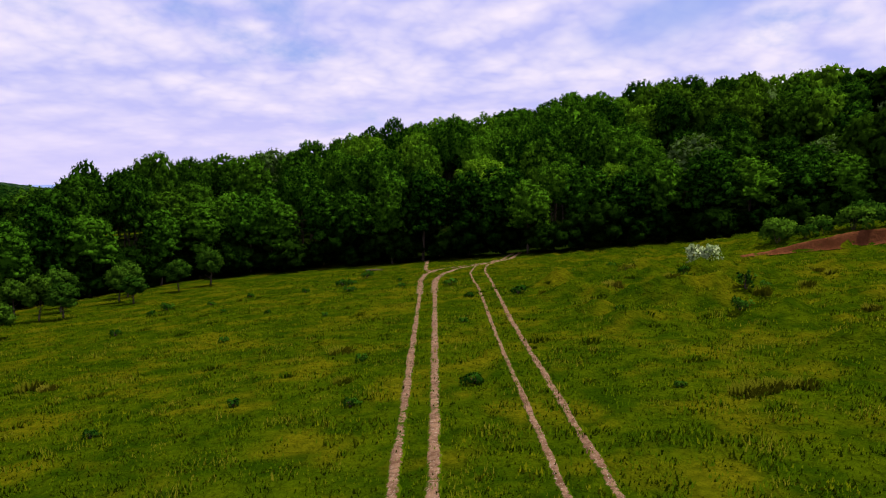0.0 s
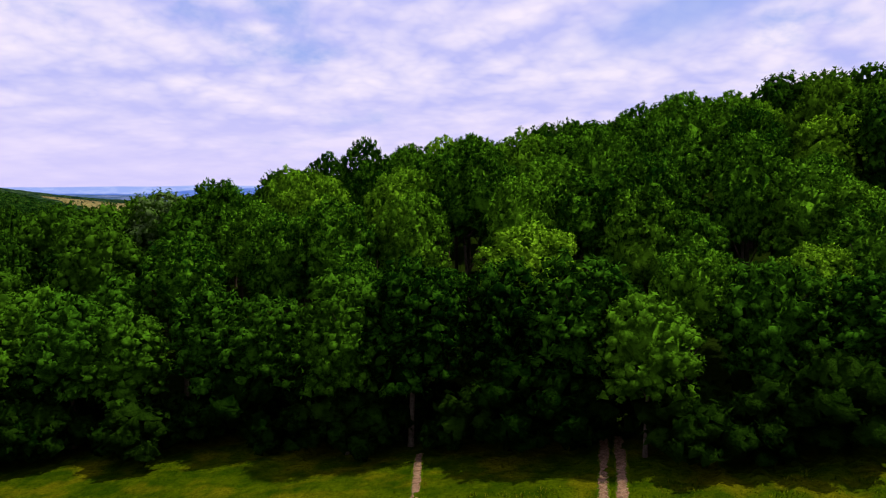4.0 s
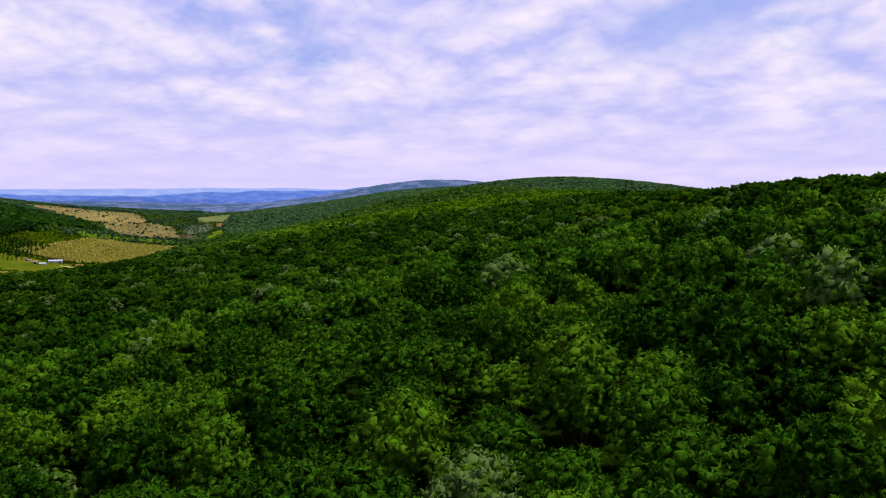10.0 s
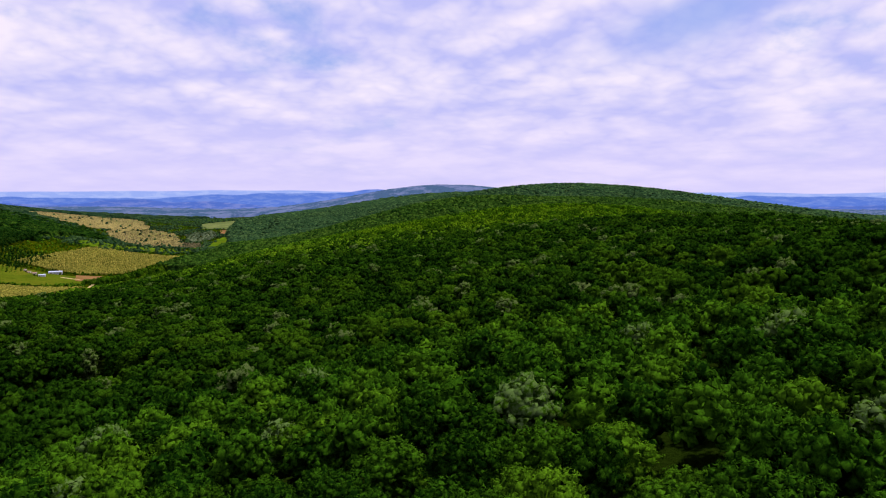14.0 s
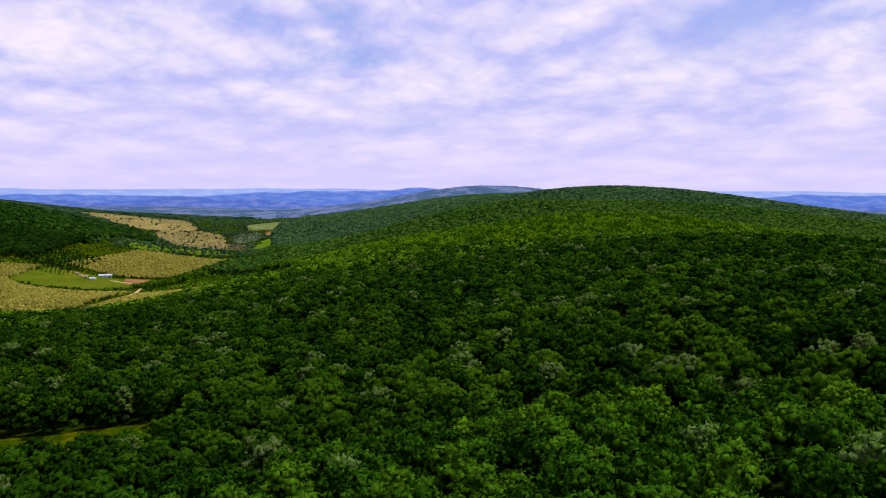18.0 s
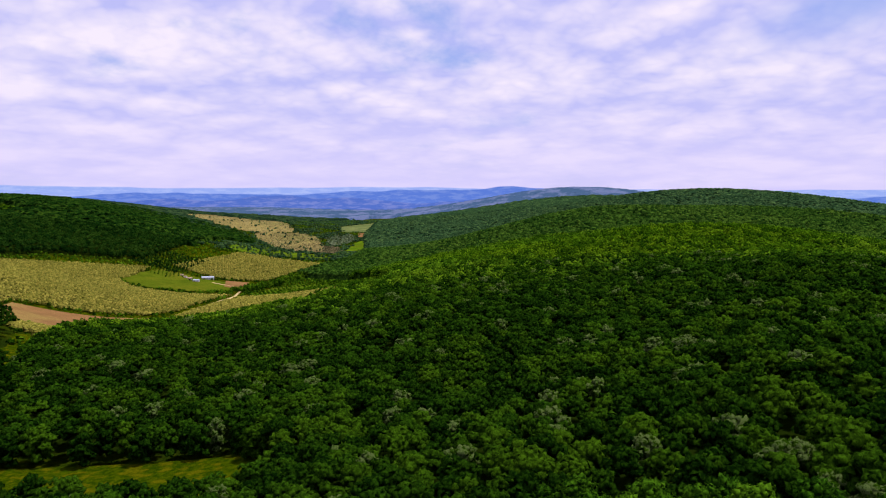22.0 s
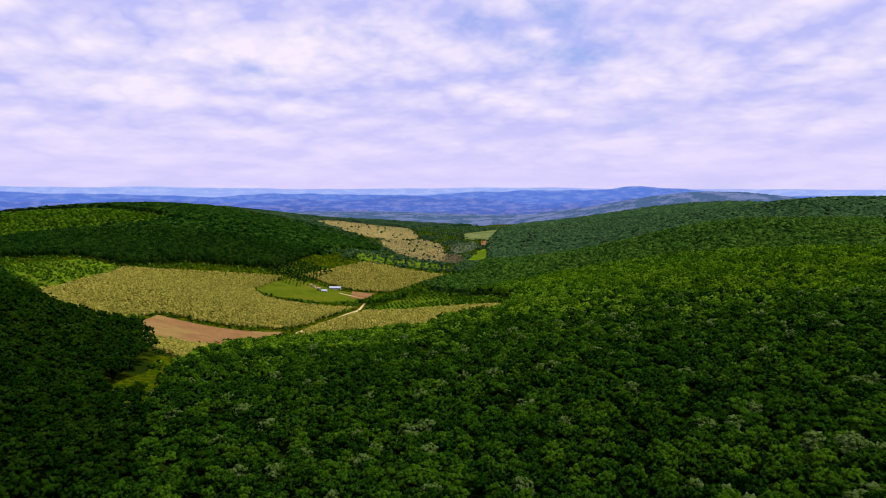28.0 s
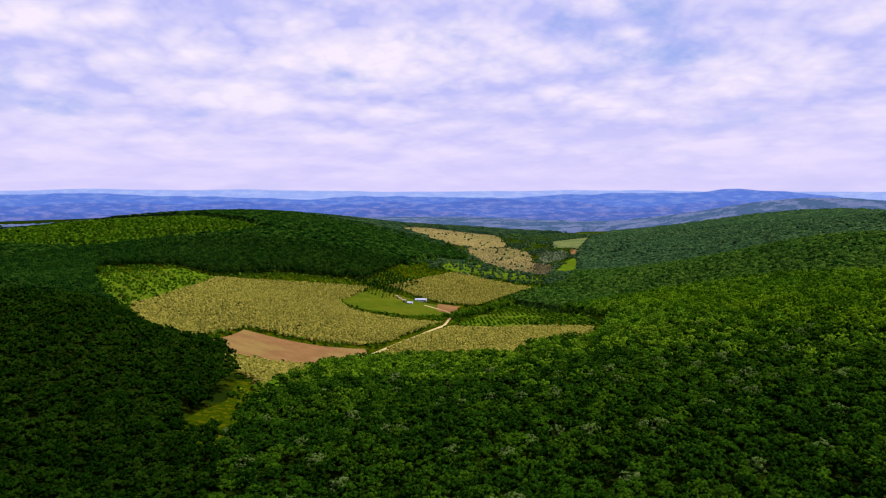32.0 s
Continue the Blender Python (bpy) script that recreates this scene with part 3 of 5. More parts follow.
def sprays(rng, count, size, lobes, heart, burst=0.3, tuft=0, even=0.75, lift=0.0):
    """count leaf sprays, each a folded kite, over round lobes (x, y, z, r). Their shading normals are bent,
    so that they shade with the round of their lobe and of the whole crown about its heart. tuft: twig ends on each lobe
    to gather round."""
    L = np.array(lobes, float)
    heart = np.array(heart, float)
    if tuft:
        k = np.repeat(np.arange(len(L)), tuft)
        n = unit(rng.normal(size=(len(k), 3)) + 0.8 * unit(L[k, :3] - heart) + (0, 0, 0.3))
        small = np.concatenate([L[k, :3] + n * (L[k, 3] * (0.72 + 0.3 * rng.random(len(k))))[:, None], (L[k, 3] * (0.28 + 0.18 * rng.random(len(k))))[:, None]], 1)
        dd = np.linalg.norm(small[:, None, :3] - L[None, :, :3], axis=2) / L[None, :, 3]
        out = (dd < 0.62).sum(1) == 0
        L, facing = small[out], n[out]
    got, total = [], 0
    while total < count:
        k = rng.integers(0, len(L), count)
        n = unit(rng.normal(size=(count, 3)) + 0.9 * unit(L[k, :3] - heart) + (0, 0, 0.35))
        p = L[k, :3] + n * (L[k, 3] * (0.74 + 0.36 * rng.random(count)))[:, None]
        if not tuft:
            dd = np.linalg.norm(p[:, None] - L[None, :, :3], axis=2) / L[None, :, 3]
            ok = (dd < 0.70).sum(1) == 0
            p, n = p[ok], n[ok]
        else:
            n = unit(0.5 * facing[k] + 0.5 * n)
        got.append((p, n))
        total += len(p)
    p = np.concatenate([g[0] for g in got])[:count]
    n = np.concatenate([g[1] for g in got])[:count]
    face = unit(n + rng.normal(size=n.shape) * 0.35)
    a = unit(np.cross(face, rng.normal(size=n.shape)) + burst * n)
    b = unit(np.cross(face, a))
    f = np.cross(b, a)
    s = (size * (0.6 + 0.8 * rng.random(count)))[:, None]
    v = np.stack([p - a * s * 0.5, p + b * s * 0.40 + f * s * 0.08, p + a * s * 0.75 - face * s * 0.12, p - b * s * 0.40 + f * s * 0.08], 1).reshape(-1, 3)
    shade = unit(even * unit(p - heart) + (1 - even) * n + rng.normal(size=n.shape) * 0.16 + (0, 0, lift))
    i = np.arange(count)[:, None] * 4
    return v, np.concatenate([i + (0, 2, 1), i + (0, 3, 2)]), np.repeat(shade, 4, 0)


def cap(rng, rings, jitter, size, lift):
    """A lumpy leaf mass of that size on a level."""
    v, f = dome(rng, rings, jitter)
    size = np.array(size, float)
    return v * size + (0, 0, lift), f, unit(v / size)


def crown_lobes(rng, n, R, base, top):
    """Round masses of leaf that make up a crown between the heights base and top."""
    mid, half = (base + top) / 2, (top - base) / 2
    out = [(0, 0, top - half * 0.45, R * 0.5)]
    for i in range(n):
        u = 1 - 1.75 * (i + 0.5) / n
        a = i * 2.39996 + rng.random() * 0.6
        r = math.sqrt(max(0.05, 1 - u * u))
        q = 0.64 + 0.18 * rng.random()
        out.append((math.cos(a) * r * R * q, math.sin(a) * r * R * q, mid + u * half * (0.66 + 0.12 * rng.random()), R * (0.31 + 0.12 * rng.random())))
    return out


def join(parts):
    V, F, N, o = [], [], [], 0
    for v, f, *n in parts:
        V.append(v)
        F.append(np.asarray(f) + o)
        N += n
        o += len(v)
    return (np.concatenate(V), np.concatenate(F)) + ((np.concatenate(N),) if N else ())


def leaf_mass(rng, lobes, heart, rows, sides, keep, slim):
    """The closed, billowing outside of all the round lobes together."""
    L = np.array(lobes, float)
    c, r = L[:, :3] - heart, L[:, 3]
    d = [(0, 0, 1.0)]
    for i in range(1, rows):
        e = math.pi / 2 - math.radians(158) * i / (rows - 1)
        for k in range(sides):
            a = 2 * math.pi * (k + 0.5 * (i % 2) + 0.35 * (rng.random() - 0.5)) / sides
            e2 = e + (rng.random() - 0.5) * 1.2 / rows
            d.append((math.cos(e2) * math.cos(a), math.cos(e2) * math.sin(a), math.sin(e2) * slim))
    d = unit(np.array(d))
    b = d @ c.T
    disc = b * b - (c * c).sum(1) + r * r
    far = np.where(disc > 0, b + np.sqrt(np.maximum(disc, 0)), 0)
    k = far.argmax(1)
    t = np.maximum(far.max(1), 0.5 * r.mean())
    p = d * t[:, None]
    n = unit(0.7 * unit(p - c[k]) + 0.3 * d)
    p = p * keep * (1 + 0.09 * rng.normal(size=len(d)))[:, None]
    f = [(0, 1 + i, 1 + (i + 1) % sides) for i in range(sides)]
    for i in range(rows - 2):
        for s in range(sides):
            a0, a1 = 1 + i * sides + s, 1 + i * sides + (s + 1) % sides
            b0, b1 = a0 + sides, a1 + sides
            f += [(a0, b0, b1), (a0, b1, a1)] if i % 2 else [(a0, b0, a1), (a1, b0, b1)]
    return p + heart, np.array(f), n


def twig_ends(rng, lobes, heart, gap, up, low):
    """Places spread evenly over the outside of the lobes, gap metres apart, and the way each one faces."""
    L = np.array(lobes, float)
    k = rng.integers(0, len(L), 2600)
    n = unit(rng.normal(size=(2600, 3)) + 0.8 * unit(L[k, :3] - heart) + (0, 0, up))
    p = L[k, :3] + n * (L[k, 3] * (0.84 + 0.22 * rng.random(2600)))[:, None]
    dd = np.linalg.norm(p[:, None] - L[None, :, :3], axis=2) / L[None, :, 3]
    ok = ((dd < 0.8).sum(1) == 0) & (n[:, 2] > low)
    p, n = p[ok], n[ok]
    free, picked = np.ones(len(p), bool), []
    for i in range(len(p)):
        if free[i]:
            picked.append(i)
            free &= ((p - p[i]) ** 2).sum(1) > gap * gap
    return p[picked], n[picked]


def leaf_tufts(rng, c, f, r, per, leaf):
    """Bundles of narrow leaves that fan out from twig ends at c, facing f, r metres in radius."""
    k = np.repeat(np.arange(len(c)), per)
    n = unit(rng.normal(size=(len(k), 3)) * 0.6 + f[k] * 0.8 + (0, 0, 0.35))
    p = c[k] + n * (r[k] * (0.5 + 0.5 * rng.random(len(k))))[:, None]
    a = unit(0.75 * n + rng.normal(size=n.shape) * 0.55 - (0, 0, 0.25))
    b = unit(np.cross(a, (0, 0, 1.0) + rng.normal(size=n.shape) * 0.5))
    b *= np.where(np.cross(a, b)[:, 2:] < 0, -1.0, 1.0)
    g = np.cross(a, b)
    s = (leaf * (0.65 + 0.7 * rng.random(len(k))))[:, None]
    v = np.stack([p - a * s * 0.5, p + b * s * 0.30 + g * s * 0.06, p + a * s * 0.75 - g * s * 0.14, p - b * s * 0.30 + g * s * 0.06], 1).reshape(-1, 3)
    shade = unit(0.7 * n + 0.3 * f[k] + 0.15 * g)
    i = np.arange(len(k))[:, None] * 4
    return v, np.concatenate([i + (0, 2, 1), i + (0, 3, 2)]), np.repeat(shade, 4, 0)


def leaf_lumps(rng, c, f, r, sides):
    """Small lumps of leaf at c, facing f, r metres in radius."""
    m = len(c)
    t = unit(np.cross(f, rng.normal(size=f.shape)))
    u = np.cross(f, t)
    V, N = [c + f * (r * (0.55 + 0.35 * rng.random(m)))[:, None]], [unit(f + (0, 0, 0.3))]
    for i in range(sides):
        a = 2 * math.pi * (i + 0.4 * rng.random(m)) / sides
        w = t * np.cos(a)[:, None] + u * np.sin(a)[:, None]
        V.append(c + w * (r * (0.75 + 0.5 * rng.random(m)))[:, None] - f * (r * (0.15 + 0.35 * rng.random(m)))[:, None])
        N.append(unit(0.8 * w + 0.45 * f))
    V, N = np.stack(V, 1).reshape(-1, 3), np.stack(N, 1).reshape(-1, 3)
    o = (np.arange(m) * (sides + 1))[:, None]
    F = np.concatenate([o + (0, 1 + i, 1 + (i + 1) % sides) for i in range(sides)])
    return V, F, N


def crown(seed, lobes, R, base, top, rings, gap, tuft, per=0, leaf=0.3, sides=5, keep=0.84, low=-0.3, core=1.0):
    """A tree's crown: a billowing leaf mass (where rings are given), set all over with lumps of leaf and, near by, with per loose leaves round each."""
    rng = np.random.default_rng(seed)
    L = crown_lobes(rng, lobes, R, base, top)
    heart = np.array((0, 0, base + (top - base) * 0.38))
    c, f = twig_ends(rng, L, heart, gap, 0.35, low)
    r = tuft * (0.7 + 0.6 * rng.random(len(c)))
    parts = [leaf_mass(rng, L, heart, *rings, keep, (top - base) / (2 * R))] if rings else []
    parts.append(leaf_lumps(rng, c, f, r * core, sides))
    if per:
        parts.append(leaf_tufts(rng, c, f, r, per, leaf))
    return join(parts)


def tube(points, radii, sides=6):
    V, F = [], []
    pts = [Vector(p) for p in points]
    for i, p in enumerate(pts):
        d = (pts[min(i + 1, len(pts) - 1)] - pts[max(i - 1, 0)]).normalized()
        q = d.to_track_quat("Z", "Y")
        for k in range(sides):
            a = 2 * math.pi * k / sides
            V.append(p + q @ Vector((math.cos(a) * radii[i], math.sin(a) * radii[i], 0)))
    for i in range(len(pts) - 1):
        for k in range(sides):
            a, b = i * sides + k, i * sides + (k + 1) % sides
            F += [(a, b, b + sides), (a, b + sides, a + sides)]
    return np.array(V), np.array(F)


def trunk_shape(seed, top, R, radius=0.28, limbs=5, fork=0.4):
    rng = np.random.default_rng(seed)
    lean = rng.normal(size=2) * 0.4
    parts = [tube([(0, 0, -0.6), (0, 0, 0.4), (lean[0] * 0.4, lean[1] * 0.4, top * 0.4), (lean[0], lean[1], top * 0.85)], [radius * 1.5, radius * 1.1, radius * 0.8, radius * 0.2])]
    for i in range(limbs):
        a = i * 2.4 + rng.random()
        z = top * (fork + 0.35 * i / limbs)
        r = R * (0.55 + 0.25 * rng.random())
        parts.append(tube([(lean[0] * 0.5, lean[1] * 0.5, z), (math.cos(a) * r * 0.5, math.sin(a) * r * 0.5, z + top * 0.1), (math.cos(a) * r, math.sin(a) * r, z + top * 0.22)], [radius * 0.5, radius * 0.33, radius * 0.12], 5))
    return join(parts)


def tree_proto(name, crown_vf, trunk_vf, mat, label, category="tree", group=""):
    ob = new(name)
    mesh_object("trunk", *trunk_vf, BARK, True, parent=ob)
    mesh_object("crown", *crown_vf[:2], mat, True, parent=ob, normals=crown_vf[2])
    return tagged(ob, label, category, group)


# ---- the forest ----
def side_spur(x, y):
    """The wooded spur west of the side valley."""
    return (x < -215 - 0.9 * (y - 450)) & (y > 300)


def seen_from_path(x, y):
    a0 = np.degrees(np.arctan2(x, y + 25))
    a1 = np.degrees(np.arctan2(x + 25, y - 225))
    return ((np.abs(a0) < 36) | ((a1 > -66) & (a1 < 34) & (y > 225)))


def stations(x0, x1, y0, y1, step, seed, jitter=0.32):
    rng = np.random.default_rng(seed)
    xs, ys = np.meshgrid(np.arange(x0, x1, step), np.arange(y0, y1, step * 0.9))
    xs = xs + (np.arange(xs.shape[0]) % 2)[:, None] * step * 0.5
    return (xs + (rng.random(xs.shape) - 0.5) * 2 * jitter * step).ravel(), (ys + (rng.random(ys.shape) - 0.5) * 2 * jitter * step).ravel(), rng


def from_path(x, y):
    """Metres from the line over which the camera passes."""
    return np.hypot(x + 8 - 8 * smooth(290, 150, y), y - np.clip(y, 120, 285))


def plant(name, protos, x, y, rng, mat, label, scale=(0.8, 1.15), sink=0.0, category="forest"):
    """Many trees as one growth: each with its own turn, size and tint."""
    V, F, T, N, o = [], [], [], [], 0
    z = height(x, y) - sink
    pick = rng.integers(0, len(protos), len(x))
    ang = rng.random(len(x)) * 2 * math.pi
    sx = scale[0] + (scale[1] - scale[0]) * rng.random(len(x))
    sz = (0.75 + 0.25 * sx if scale[0] > 0.72 else sx) * (0.82 + 0.16 * rng.random(len(x)))
    if category == "forest":     # trees by the meadow are stretched to fit the skyline in the camera's view
        sz *= 1 + 0.24 * smooth(240, 185, y) * smooth(-80, -50, x)
    tint = rng.random(len(x))
    for k, (pv, pf, pn) in enumerate(protos):
        idx = np.where(pick == k)[0]
        if not len(idx):
            continue
        c, s = np.cos(ang[idx])[:, None], np.sin(ang[idx])[:, None]
        vx = (pv[None, :, 0] * c - pv[None, :, 1] * s) * sx[idx][:, None] + x[idx][:, None]
        vy = (pv[None, :, 0] * s + pv[None, :, 1] * c) * sx[idx][:, None] + y[idx][:, None]
        vz = pv[None, :, 2] * sz[idx][:, None] + z[idx][:, None]
        V.append(np.stack([vx, vy, vz], 2).reshape(-1, 3))
        F.append((pf[None] + (np.arange(len(idx)) * len(pv))[:, None, None]).reshape(-1, 3) + o)
        T.append(np.repeat(tint[idx], len(pv)))
        N.append(np.stack([pn[None, :, 0] * c - pn[None, :, 1] * s, pn[None, :, 0] * s + pn[None, :, 1] * c, np.broadcast_to(pn[None, :, 2], vz.shape)], 2).reshape(-1, 3))
        o += len(idx) * len(pv)
    ob = mesh_object(name, np.concatenate(V), np.concatenate(F), mat, True, np.concatenate(T), normals=np.concatenate(N))
    return tagged(ob, label, category, kind="stuff")


LIT_TREE_LABEL = "tall tree of the hill forest, sunlight put into its bright leaf colour"
CLOSE_PROTOS = [tree_proto("ash_tree", crown(10 + i, 20, 4.6, 8.0, 20.5 + i % 2, (11, 14), 0.74, 0.62, 34, 0.28, sides=6, keep=0.68, core=0.6), trunk_shape(10 + i, 19, 4.2), LIT_LEAVES, LIT_TREE_LABEL, "tree", "trees of the forest") for i in range(4)]
NEAR_PROTOS = [tree_proto("hornbeam_tree", crown(20 + i, 16, 4.6, 9.5, 20.5 + i % 2, (10, 13), 0.92, 0.76, 12, 0.36, sides=6, keep=0.74, core=0.75), trunk_shape(20 + i, 19, 4.2), HALF_LIT_LEAVES, "tree of the hill forest, some sunlight put into its leaf colour", "tree", "trees of the forest") for i in range(4)]
EDGE_PROTOS = [tree_proto("oak_tree", crown(30 + i, 24, 4.7, 3.6, 20.0 + i, (13, 16), 1.0, 0.85, 10, 0.40, sides=6, keep=0.74, core=0.75), trunk_shape(30 + i, 19, 4.2), EDGE_OAK,
                          "tall oak at the forest edge over undergrowth in shade-dark leaf", "tree", "trees of the forest") for i in range(3)]


def at_edge(x, y, reach=9.0):
    """Whether the wood opens towards the camera's line just before this place."""
    d = np.hypot(x + 10, y - 200)
    k = np.where(y < 175, 0.0, reach / d)
    return ~wooded(x - (x + 10) * k, y - np.where(y < 175, reach, (y - 200) * k))


tx, ty, trng = stations(-150, 170, 92, 520, 8.9, 5)
keep = wooded(tx, ty) & seen_from_path(tx, ty) & (trng.random(len(tx)) > 0.02)
tx, ty = tx[keep], ty[keep]
order = np.argsort(from_path(tx, ty) + 0.3 * np.maximum(0, ty - 170))
tx, ty = tx[order], ty[order]
used = {}
for i in range(300):
    x, y = float(tx[i]), float(ty[i])
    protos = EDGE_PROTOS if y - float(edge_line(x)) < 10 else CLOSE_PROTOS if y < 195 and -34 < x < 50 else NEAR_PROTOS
    proto = protos[int(trng.integers(0, len(protos)))]
    s = 0.80 + 0.34 * trng.random()
    m = pose(x, y, ground_z(x, y), 0, 0, trng.random() * 360)
    if proto in used:
        ob = copy_thing(proto, m)
    else:
        ob, used[proto] = proto, True
        ob.matrix_basis = m
    tall = 1.0 + (0.02 + 0.10 * float(smooth(30, -5, x))) * float(smooth(215, 170, y))
    tall *= (0.62 + 0.38 * float(smooth(0, 36, y - float(edge_line(x))))) * (1.0 - 0.04 * float(smooth(-12, -45, x)) * float(smooth(230, 170, y)))
    ob.scale = (s, s, tall * (0.72 + 0.30 * float(smooth(240, 185, y)) + 0.24 * trng.random() + 0.15 * (s - 0.97)))
NX, NY = tx[300:], ty[300:]
B_PROTOS = [crown(50 + i, 13, 4.8, 10.0, 20.5 + i % 2, (8, 11), 1.25, 1.0, 5, 0.48, sides=5, keep=0.78, low=-0.1, core=0.88) for i in range(4)]
B_EDGE = [crown(60 + i, 20, 4.8, 0.8, 20.5, (12, 14), 1.1, 1.0, 6, 0.72) for i in range(3)]
C_PROTOS = [crown(70 + i, 10, 4.9, 11.0, 20.0 + i % 2, (6, 9), 1.5, 1.1, low=0.0) for i in range(6)]
C_EDGE = [crown(75 + i, 14, 4.7, 1.5, 20.5 + i % 2, (9, 12), 1.4, 1.1) for i in range(3)]
D_PROTOS, D_EDGE, M_PROTOS = [], [], []
for i in range(6):
    drng = np.random.default_rng(80 + i)
    D_PROTOS.append(crown(190 + i, 6, 5.0, 13.0, 20.0, (4, 6), 3.4, 1.9, sides=4, low=0.3))
    M_PROTOS.append(crown(180 + i, 7, 4.9, 12.0, 20.0 + 0.2 * i, (5, 7), 2.2, 1.45, sides=4, low=0.1))
    D_EDGE.append(crown(200 + i, 11, 4.8, 2.0, 19.0, (8, 8), 2.6, 1.7, sides=4))
fp, front = from_path(NX, NY), at_edge(NX, NY) | ((NX < -38) & (NY < edge_line(NX) + 30))
nb = (fp < 105) & ~front
plant("forest", B_PROTOS, NX[nb], NY[nb], trng, HALF_LIT_LEAVES, "dense green oak forest on the hillside", (0.82, 1.1))
plant("forest", B_EDGE, NX[front], NY[front], trng, OAK, "leafy edge of the oak forest along the open grass", (0.85, 1.1))
mx_, my_, mrng = stations(-420, 420, 92, 760, 9.0, 6)
keep = wooded(mx_, my_) & seen_from_path(mx_, my_) & ~((mx_ > -150) & (mx_ < 170) & (my_ < 520)) & (from_path(mx_, my_) < 330) & (mrng.random(len(mx_)) > 0.05)
rest = (fp >= 105) & ~front
mx_, my_ = np.concatenate([NX[rest], mx_[keep]]), np.concatenate([NY[rest], my_[keep]])
front = at_edge(mx_, my_, 14)
spur = side_spur(mx_, my_)
plant("forest", C_PROTOS, mx_[~front & ~spur], my_[~front & ~spur], mrng, OAK, "dense green oak forest rolling over the hill", (0.78, 1.14))
plant("forest", C_PROTOS, mx_[~front & spur], my_[~front & spur], mrng, SHADED_OAK, "oak forest on the side spur, cloud shade put into its leaf colour", (0.78, 1.14))
plant("forest", C_EDGE, mx_[front], my_[front], mrng, OAK, "dark leafy edge of the forest round the small clearing", (0.85, 1.1))
fx_, fy_, frng = stations(-2400, 900, 92, 2300, 9.6, 7)
far_ok = (frng.random(len(fx_)) > 0.04) & wooded(fx_, fy_) & seen_from_path(fx_, fy_) & (from_path(fx_, fy_) >= 327)
west = fx_ < -640 - 0.1 * fy_
young = inside(YOUNG_WOOD, fx_, fy_)
crest = inside(SUNLIT_BAND, fx_ + 30 * ripple(fx_, fy_, 90), fy_ + 30 * ripple(fx_, fy_, 110, 1.0))
front = at_edge(fx_, fy_, 16)
dd_ = from_path(fx_, fy_)
merge = dd_ + 110 * ripple(fx_, fy_, 170) + 160 * (frng.random(len(fx_)) - 0.5)     # where the shaded oak tone gives way to the sunlit one
for pick, protos, mat, label in ((~west & (merge < 640) & ~front & ~side_spur(fx_, fy_), M_PROTOS, OAK, "oak forest on the slope towards the valley"),
                                 ((merge < 640) & ~front & side_spur(fx_, fy_), M_PROTOS, SHADED_OAK, "oak forest across the side valley, cloud shade put into its leaf colour"),
                                 ((merge >= 640) & (dd_ < 1300) & crest & ~front, D_PROTOS, SUNLIT_CREST, "oaks on the crest of the ridge, sunlight put into their yellow-green leaf"),
                                 (~west & (merge >= 640) & (dd_ < 1300) & ~front & side_spur(fx_, fy_), D_PROTOS, SHADED_OAK, "oak forest at the end of the side spur in shade-dark leaf colour"),
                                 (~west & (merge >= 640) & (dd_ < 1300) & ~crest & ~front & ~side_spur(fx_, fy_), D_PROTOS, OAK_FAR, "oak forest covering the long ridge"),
                                 (~west & (dd_ < 1300) & front & side_spur(fx_, fy_), D_EDGE, SHADED_OAK, "edge of the side spur above the fields in shade-dark leaf colour"),
                                 (~west & (dd_ < 1300) & front & ~side_spur(fx_, fy_), D_EDGE, OAK_FAR, "edge of the oak forest along the valley fields"),
                                 (west & (dd_ < 1900) & ~((merge < 640) & side_spur(fx_, fy_)) & ~young & ~front, D_PROTOS, DARKWOOD, "wood on the western hill above the valley in shade-toned leaf"),
                                 (west & (dd_ < 1900) & front, D_EDGE, DARKWOOD, "shade-toned edge of the western wood along the valley fields")):
    k = far_ok & pick
    plant("forest", protos, fx_[k], fy_[k], frng, mat, label, (0.85, 1.2))
k = inside(YOUNG_WOOD, fx_, fy_) & seen_from_path(fx_, fy_)
Y_PROTOS = [cap(np.random.default_rng(270 + i), (4, 6), 0.25, (4.8, 4.8, 5.0), 13.0) for i in range(4)]
plant("young_wood", Y_PROTOS, fx_[k][::2], fy_[k][::2], frng, LIGHTWOOD, "low bright green young wood on the western plateau", (1.05, 1.5), sink=13.0)


def canopy_sheet(name, x0, x1, y0, y1, step, lo, hi, mat, label, west=None):
    """Woods too far off to tell trees apart: one bumpy sheet at the height of the crowns, down to the ground at its edges."""
    xs, ys = np.arange(x0, x1, step), np.arange(y0, y1, step)
    rng = np.random.default_rng(int(step * 10))
    X, Y = np.meshgrid(xs, ys)
    X = X + (rng.random(X.shape) - 0.5) * step * 0.6
    Y = Y + (rng.random(X.shape) - 0.5) * step * 0.6
    d = from_path(X, Y)
    on_west = X < -640 - 0.1 * Y
    ok = wooded(X, Y) & (d > lo) & (d < hi) & ~inside(YOUNG_WOOD, X, Y)
    if west is not None:
        ok &= on_west == west
    Z = height(X, Y) + np.where(ok, 9 + 8 * rng.random(X.shape), -3)
    F = grid_faces(len(xs), len(ys))
    F = F[ok.ravel()[F].any(1) & seen_from_path(X, Y).ravel()[F].any(1)]
    used_v, inv = np.unique(F, return_inverse=True)
    V = np.stack([X.ravel(), Y.ravel(), Z.ravel()], 1)[used_v]
    return tagged(mesh_object(name, V, inv.reshape(-1, 4), mat, False, rng.random(len(V))), label, "forest", kind="stuff")


